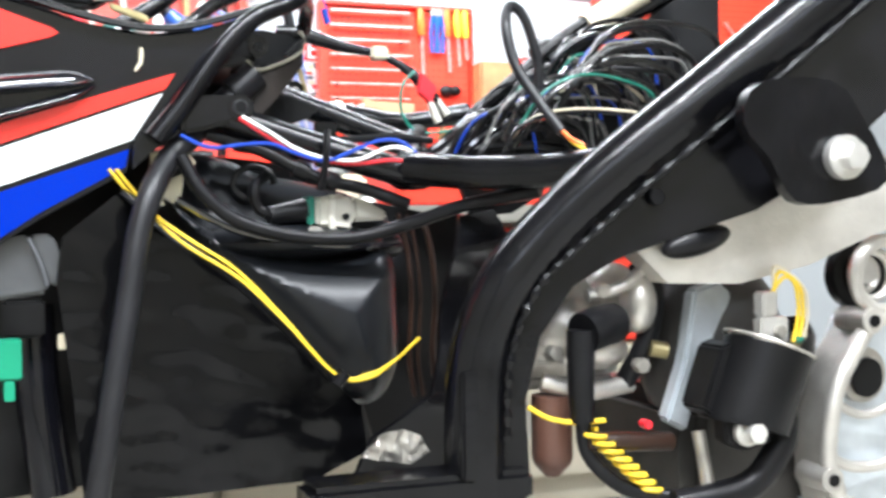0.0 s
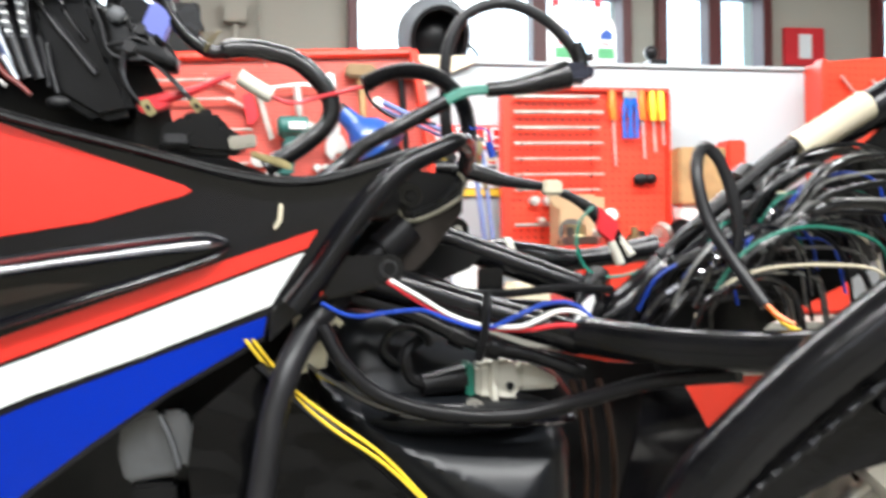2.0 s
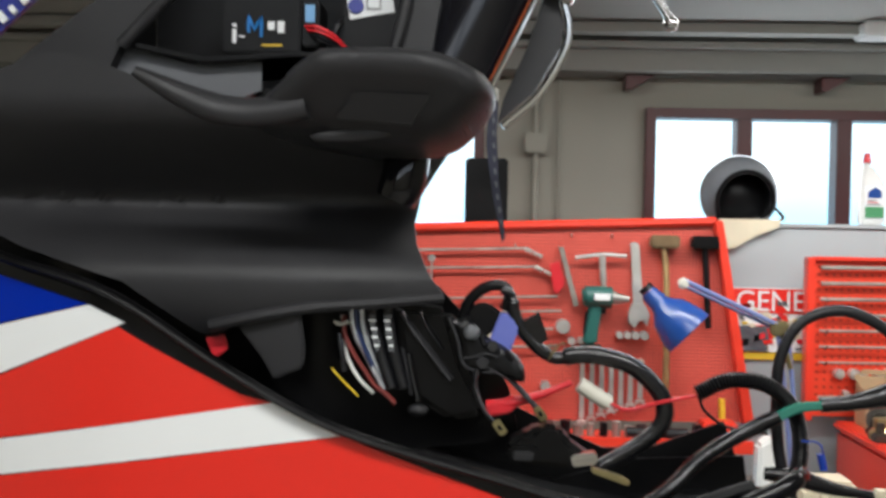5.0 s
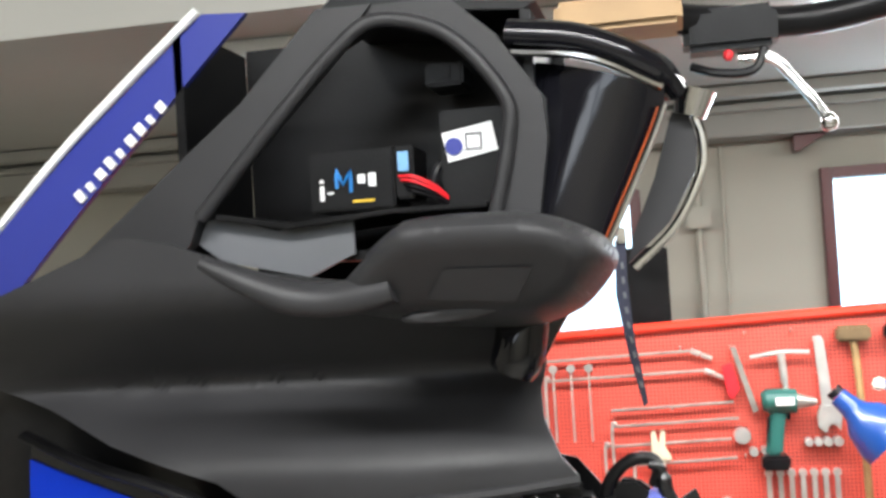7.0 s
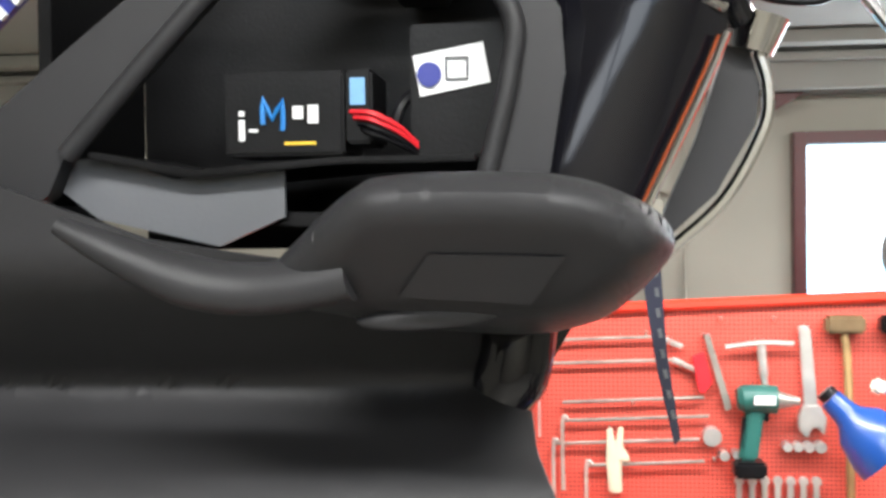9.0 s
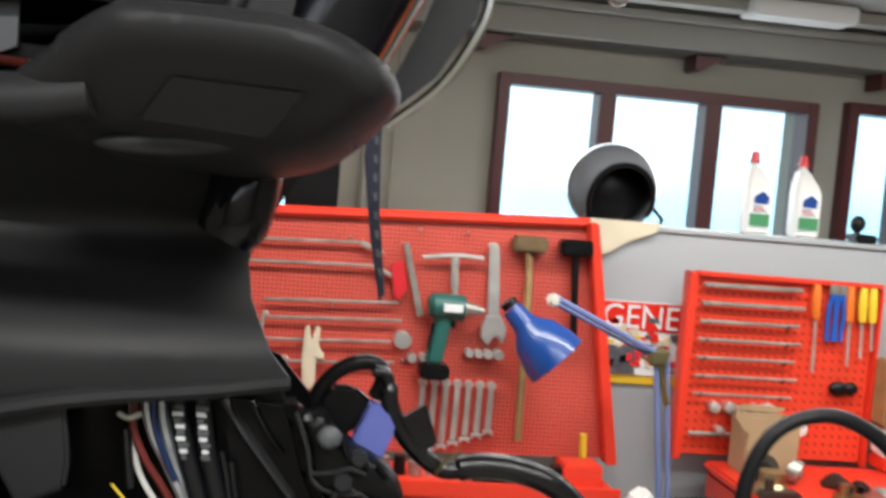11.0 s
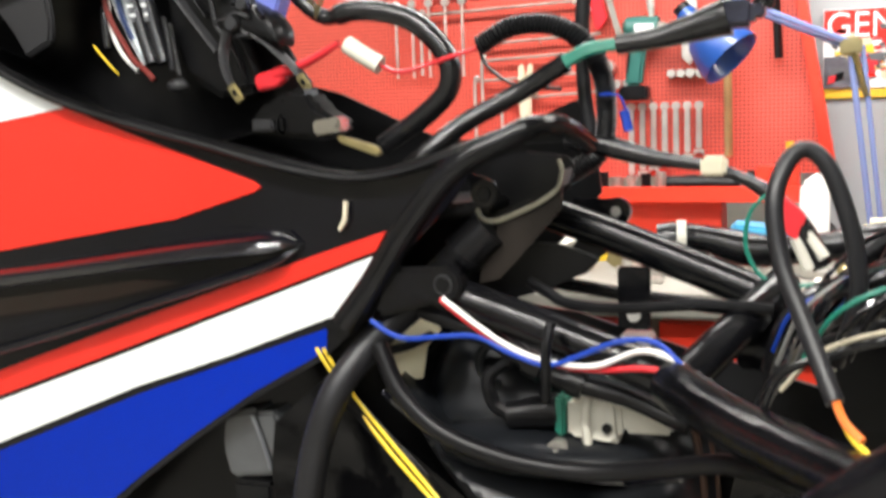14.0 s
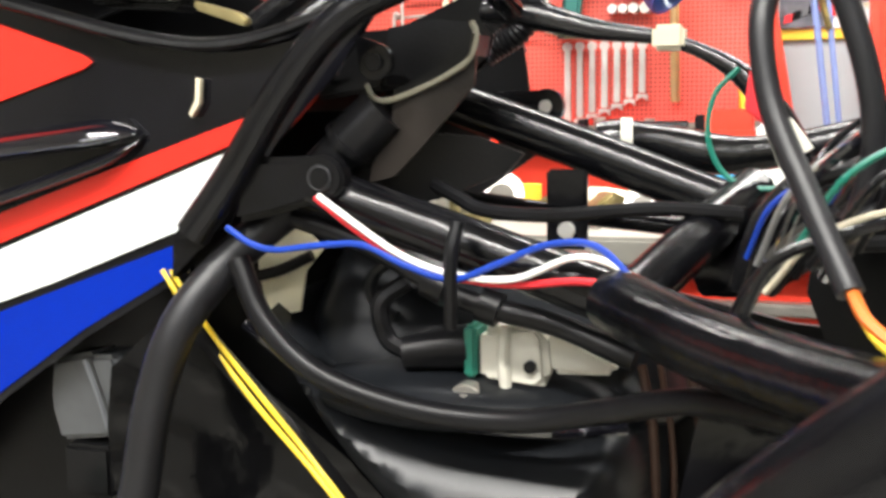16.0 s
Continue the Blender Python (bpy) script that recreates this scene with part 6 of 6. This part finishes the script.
part("wire_loop", tube([(0.700, 0.165, 0.858), (0.675, 0.20, 0.912), (0.652, 0.225, 0.965), (0.644, 0.24, 1.02), (0.655, 0.26, 1.055), (0.672, 0.27, 1.063), (0.692, 0.27, 1.04), (0.712, 0.27, 0.975), (0.714, 0.28, 0.92), (0.695, 0.30, 0.86)], 0.0085, 10), HOSE, bike, "grey looped sleeve with orange leads")
part("orange_tail", tube([(0.700, 0.165, 0.860), (0.708, 0.15, 0.846), (0.722, 0.135, 0.835)], 0.004, 6), ORANGE, bike)
part("yellow_tail", tube([(0.702, 0.163, 0.856), (0.712, 0.145, 0.838), (0.728, 0.125, 0.826)], 0.003, 6), YELLOW, bike)
part("wiring_bed", sheet([(0.675, 0.80), (0.685, 0.865), (0.72, 0.895), (0.86, 0.985), (1.02, 1.08), (1.2, 1.2), (1.2, 1.0), (0.95, 0.85), (0.76, 0.74), (0.70, 0.735)], lambda x, z: 0.50 + 0.02 * math.sin(30 * x), 0.02, 0.05), BLACK, bike, "black under-seat bed below the wiring")
# dark gap behind the main tube, closed with an added black sheet
part("gap_filler", sheet([(0.585, 0.66), (0.60, 0.735), (0.66, 0.745), (0.70, 0.66), (0.64, 0.40), (0.66, 0.30), (0.42, 0.30), (0.45, 0.385), (0.545, 0.45), (0.57, 0.52)], lambda x, z: 0.34 + 0.02 * math.sin(25 * z), 0.015, 0.04), FRAME, bike, "black filler sheet for the dark gap behind the frame")
part("crumpled_foil", sheet([(0.37, 0.40), (0.40, 0.43), (0.43, 0.435), (0.455, 0.425), (0.47, 0.40), (0.44, 0.385)], lambda x, z: 0.13 + 0.012 * noise.noise(Vector((x * 70, z * 70, 1))), 0.003, 0.008), DSTEEL, bike, "crumpled dull foil scrap")

CASEP = mat("pale_oily_casting", (0.58, 0.63, 0.67), 0.34, 0.45, 0.5, 25, 0.4, fine=120)
RUSTP = mat("brown_copper_pipe", (0.035, 0.017, 0.011), 0.35, 0.4, 0.4, 60, 0.2)
for x, r in ((0.550, 0.0045), (0.566, 0.003), (0.592, 0.005)):
    part("brake_pipe", tube([(x - 0.012, 0.46, 0.74), (x, 0.45, 0.68), (x + 0.004, 0.44, 0.60), (x - 0.002, 0.44, 0.50), (x + 0.01, 0.45, 0.43)], r, 8), RUSTP if x < 0.6 else TAPE, bike)

# engine side
part("head_cover", join(ball(0.79, 0.10, 0.60, 0.028, 0.03, 0.045), ball(0.735, 0.13, 0.53, 0.05, 0.04, 0.028), tube([(0.64, 0.12, 0.49), (0.70, 0.10, 0.475), (0.78, 0.11, 0.48)], 0.014, 10), tube([(0.70, 0.09, 0.615), (0.75, 0.085, 0.625), (0.80, 0.09, 0.655)], 0.010, 10)), ALU, bike)
for x, z in ((0.752, 0.568), (0.72, 0.622), (0.785, 0.51), (0.645, 0.535)):
    part("head_bolt", disc(x, 0.075, 0.10, z, 0.012, 6), DSTEEL, bike)
part("breather_clip", tube([(0.80, 0.085, 0.535), (0.825, 0.08, 0.53)], 0.013, 10), BRASS, bike)
part("brown_pipe", tube([(0.674, 0.05, 0.412), (0.74, 0.045, 0.408), (0.812, 0.05, 0.402)], 0.014, 12), RUSTP, bike, "brown stained pipe")
part("red_cap", disc(0.765, 0.03, 0.05, 0.432, 0.007, 14), WRED, bike)
eng = part("cylinder_head", join(ball(0.72, 0.22, 0.56, 0.10, 0.09, 0.085, 20), box(0.62, 0.80, 0.16, 0.30, 0.47, 0.60, 0.02), ball(0.79, 0.18, 0.60, 0.05, 0.05, 0.06)), ALU, bike, "grey cast aluminium cylinder head")
for k in range(5):
    part("fin", box(0.60, 0.78, 0.15, 0.30, 0.475 + 0.026 * k, 0.487 + 0.026 * k, 0.004), ALU, eng)
part("plug_cap", join(tube([(0.735, 0.08, 0.575), (0.70, 0.06, 0.572), (0.672, 0.05, 0.565)], 0.030, 14), tube([(0.668, 0.05, 0.57), (0.667, 0.05, 0.50), (0.669, 0.05, 0.44)], 0.019, 14, taper=lambda s: 1.1 - 0.2 * s)), RUBBER, bike, "black rubber spark plug cap")
part("plug_lead", tube([(0.669, 0.05, 0.445), (0.675, 0.05, 0.40), (0.70, 0.04, 0.365), (0.74, 0.03, 0.34), (0.80, 0.01, 0.33)], 0.011, 10), RUBBER, bike)
part("spiral_wrap", tube([(0.676 + 0.0016 * k + 0.013 * math.cos(0.9 * k), 0.045 - 0.0004 * k + 0.013 * math.sin(0.9 * k), 0.43 - 0.0016 * k) for k in range(60)], 0.004, 6, 3), YELLOW, bike, "yellow wire wound round the lead")
part("plug_wire", tube([(0.59, 0.06, 0.465), (0.62, 0.055, 0.448), (0.66, 0.05, 0.440), (0.70, 0.04, 0.442)], 0.0035, 6), YELLOW, bike)
part("head_bracket", prism([(0.862, 0.62), (0.905, 0.632), (0.93, 0.61), (0.888, 0.53), (0.865, 0.47), (0.848, 0.41), (0.812, 0.43), (0.845, 0.52)], 0.06, 0.09, 0.005), CASEP, bike, "bright aluminium bracket")
part("black_breather", tube([(0.80, 0.12, 0.66), (0.815, 0.10, 0.62), (0.805, 0.10, 0.55), (0.77, 0.11, 0.48)], 0.016, 10), RUBBER, bike)
coil = part("ignition_coil", join(tube([(0.933, -0.02, 0.545), (0.932, -0.02, 0.538), (0.912, -0.02, 0.49), (0.890, -0.02, 0.440), (0.887, -0.02, 0.432)], 0.064, 24, 4, taper=lambda s: 0.93 if s < 0.02 or s > 0.98 else 1.0), prism([(0.846, 0.545), (0.868, 0.552), (0.835, 0.445), (0.815, 0.46)], -0.03, 0.03, 0.004)), BLACK, bike, "black cylindrical ignition coil")
part("coil_rim", tube([(0.933 + 0.0 + 0.062 * math.cos(a), -0.02 + 0.062 * math.sin(a), 0.543 - 0.024 * math.cos(a)) for a in (2 * math.pi * k / 18 for k in range(19))], 0.003, 6, 2), DSTEEL, coil)
part("coil_terminal", join(box(0.897, 0.945, -0.05, -0.03, 0.548, 0.585, 0.003), box(0.905, 0.930, -0.045, -0.02, 0.585, 0.62, 0.003)), STEEL, coil, "bright metal wiring terminal")
part("terminal_nut", disc(0.925, -0.06, -0.05, 0.565, 0.010, 6), DSTEEL, coil)
for k in range(3):
    part("coil_wire", tube([(0.950 + 0.009 * k, -0.05, 0.545), (0.960 + 0.008 * k, -0.05, 0.59), (0.955 + 0.006 * k, -0.05, 0.628), (0.940 - 0.008 * k, -0.045, 0.640 + 0.008 * k), (0.925 + 0.006 * k, -0.03, 0.612)], 0.0028, 8), (YELLOW, YELLOW, CREAM)[k], coil)
part("green_sleeve", tube([(0.957, -0.052, 0.535), (0.960, -0.052, 0.556)], 0.007, 8), WGREEN, coil)
part("coil_bolt", join(disc(0.868, -0.085, -0.06, 0.430, 0.015, 6), disc(0.868, -0.062, -0.05, 0.430, 0.021, 18)), STEEL, coil)
part("bolt_bracket", prism([(0.835, 0.45), (0.90, 0.44), (0.915, 0.41), (0.87, 0.40), (0.838, 0.415)], -0.05, -0.02, 0.003), BLACK, coil)
part("coil_lead", tube([(0.945, -0.03, 0.475), (0.945, -0.035, 0.42), (0.928, -0.035, 0.385), (0.900, -0.03, 0.352), (0.86, -0.02, 0.335), (0.78, -0.01, 0.325)], 0.021, 12), RUBBER, coil)
part("swing_arm", sheet([(0.735, 0.700), (0.80, 0.735), (0.86, 0.748), (0.95, 0.775), (1.05, 0.79), (1.2, 0.83), (1.2, 0.73), (1.10, 0.70), (1.0, 0.655), (0.90, 0.630), (0.80, 0.632)], lambda x, z: 0.045 - 0.27 * max(0, x - 0.75), 0.05, 0.04), ALU, bike, "pale cast aluminium engine mount")
part("mount_bush", turned(ball(0.833, 0.012, 0.692, 0.058, 0.022, 0.021, 20), (0.833, 0, 0.692), 0, -14), RUBBER, bike, "dark oval mount bush")
case = part("crankcase", sheet([(1.115, 0.57), (1.08, 0.52), (1.053, 0.477), (1.037, 0.40), (1.042, 0.345), (1.06, 0.27), (1.35, 0.25), (1.38, 0.60), (1.2, 0.60)], lambda x, z: 0.035 + 0.02 * math.sin(18 * x + 9 * z), 0.03, 0.03), CASEP, bike, "bare cast aluminium crankcase")
part("case_rim", tube([(1.150, -0.03, 0.580), (1.105, -0.03, 0.566), (1.070, -0.03, 0.520), (1.044, -0.03, 0.477), (1.030, -0.03, 0.42), (1.028, -0.03, 0.37), (1.040, -0.03, 0.335), (1.055, -0.03, 0.27)], 0.013, 10, flat=1.0), ALU, case, "machined gasket rim")
part("rim_wall", sheet([(1.11, 0.575), (1.06, 0.52), (1.034, 0.477), (1.018, 0.40), (1.024, 0.345), (1.045, 0.27), (1.06, 0.27), (1.042, 0.345), (1.037, 0.40), (1.053, 0.477), (1.08, 0.52), (1.12, 0.565)], -0.02, 0.06, 0.03), ALU, case)
part("bearing_seat", join(*[tube([(1.13 + r * math.cos(a), y, 0.637 + r * math.sin(a)) for a in (2 * math.pi * k / 18 for k in range(19))], w, 8, 2) for r, y, w in ((0.052, -0.03, 0.011), (0.036, -0.005, 0.007), (0.024, 0.012, 0.006))]), ALU, case, "round machined bearing seat")
part("bearing_bore", disc(1.13, 0.02, 0.04, 0.637, 0.052, 28), BLACK, case)
part("bearing_race", disc(1.135, 0.005, 0.02, 0.640, 0.018, 20), STEEL, case)
part("case_opening", disc(1.120, 0.0, 0.04, 0.487, 0.042, 26), DSTEEL, case)
part("opening_shadow", disc(1.122, -0.006, -0.001, 0.483, 0.030, 24), BLACK, case)
part("case_rib", join(tube([(1.056, 0.0, 0.458), (1.085, -0.005, 0.436), (1.12, -0.008, 0.428), (1.17, -0.005, 0.44)], 0.007, 8), tube([(1.045, 0.0, 0.372), (1.09, -0.005, 0.352), (1.15, -0.008, 0.352), (1.20, 0.0, 0.37)], 0.009, 8)), ALU, case)
for x, z in ((1.098, 0.572), (1.024, 0.345), (1.052, 0.300)):
    part("stud_boss", disc(x, -0.046, 0.02, z, 0.019, 20), ALU, case)
    part("stud_hole", disc(x, -0.0495, -0.0455, z, 0.009, 14, 0.0005), BLACK, case)
part("engine_block", join(box(0.845, 1.1, 0.05, 0.40, 0.27, 0.46, 0.03), ball(0.95, 0.15, 0.52, 0.12, 0.10, 0.16)), mat("oily_dark_casting", (0.05, 0.048, 0.045), 0.4, 0.5, 0.4, 40, 0.3), bike, "oily dark engine block")
part("shock_can", tube([(0.656, 0.12, 0.470), (0.656, 0.12, 0.455), (0.656, 0.12, 0.39), (0.656, 0.12, 0.352)], 0.030, 18, 4, taper=lambda s: 1 if s < 0.8 else 1 - 3.2 * (s - 0.8)), mat("brown_rubber", (0.10, 0.045, 0.03), 0.5), bike)
part("swing_bracket", join(box(0.56, 0.63, 0.12, 0.18, 0.40, 0.46, 0.008), tube([(0.84, 0.02, 0.42), (0.845, 0.0, 0.33)], 0.010)), DSTEEL, bike)
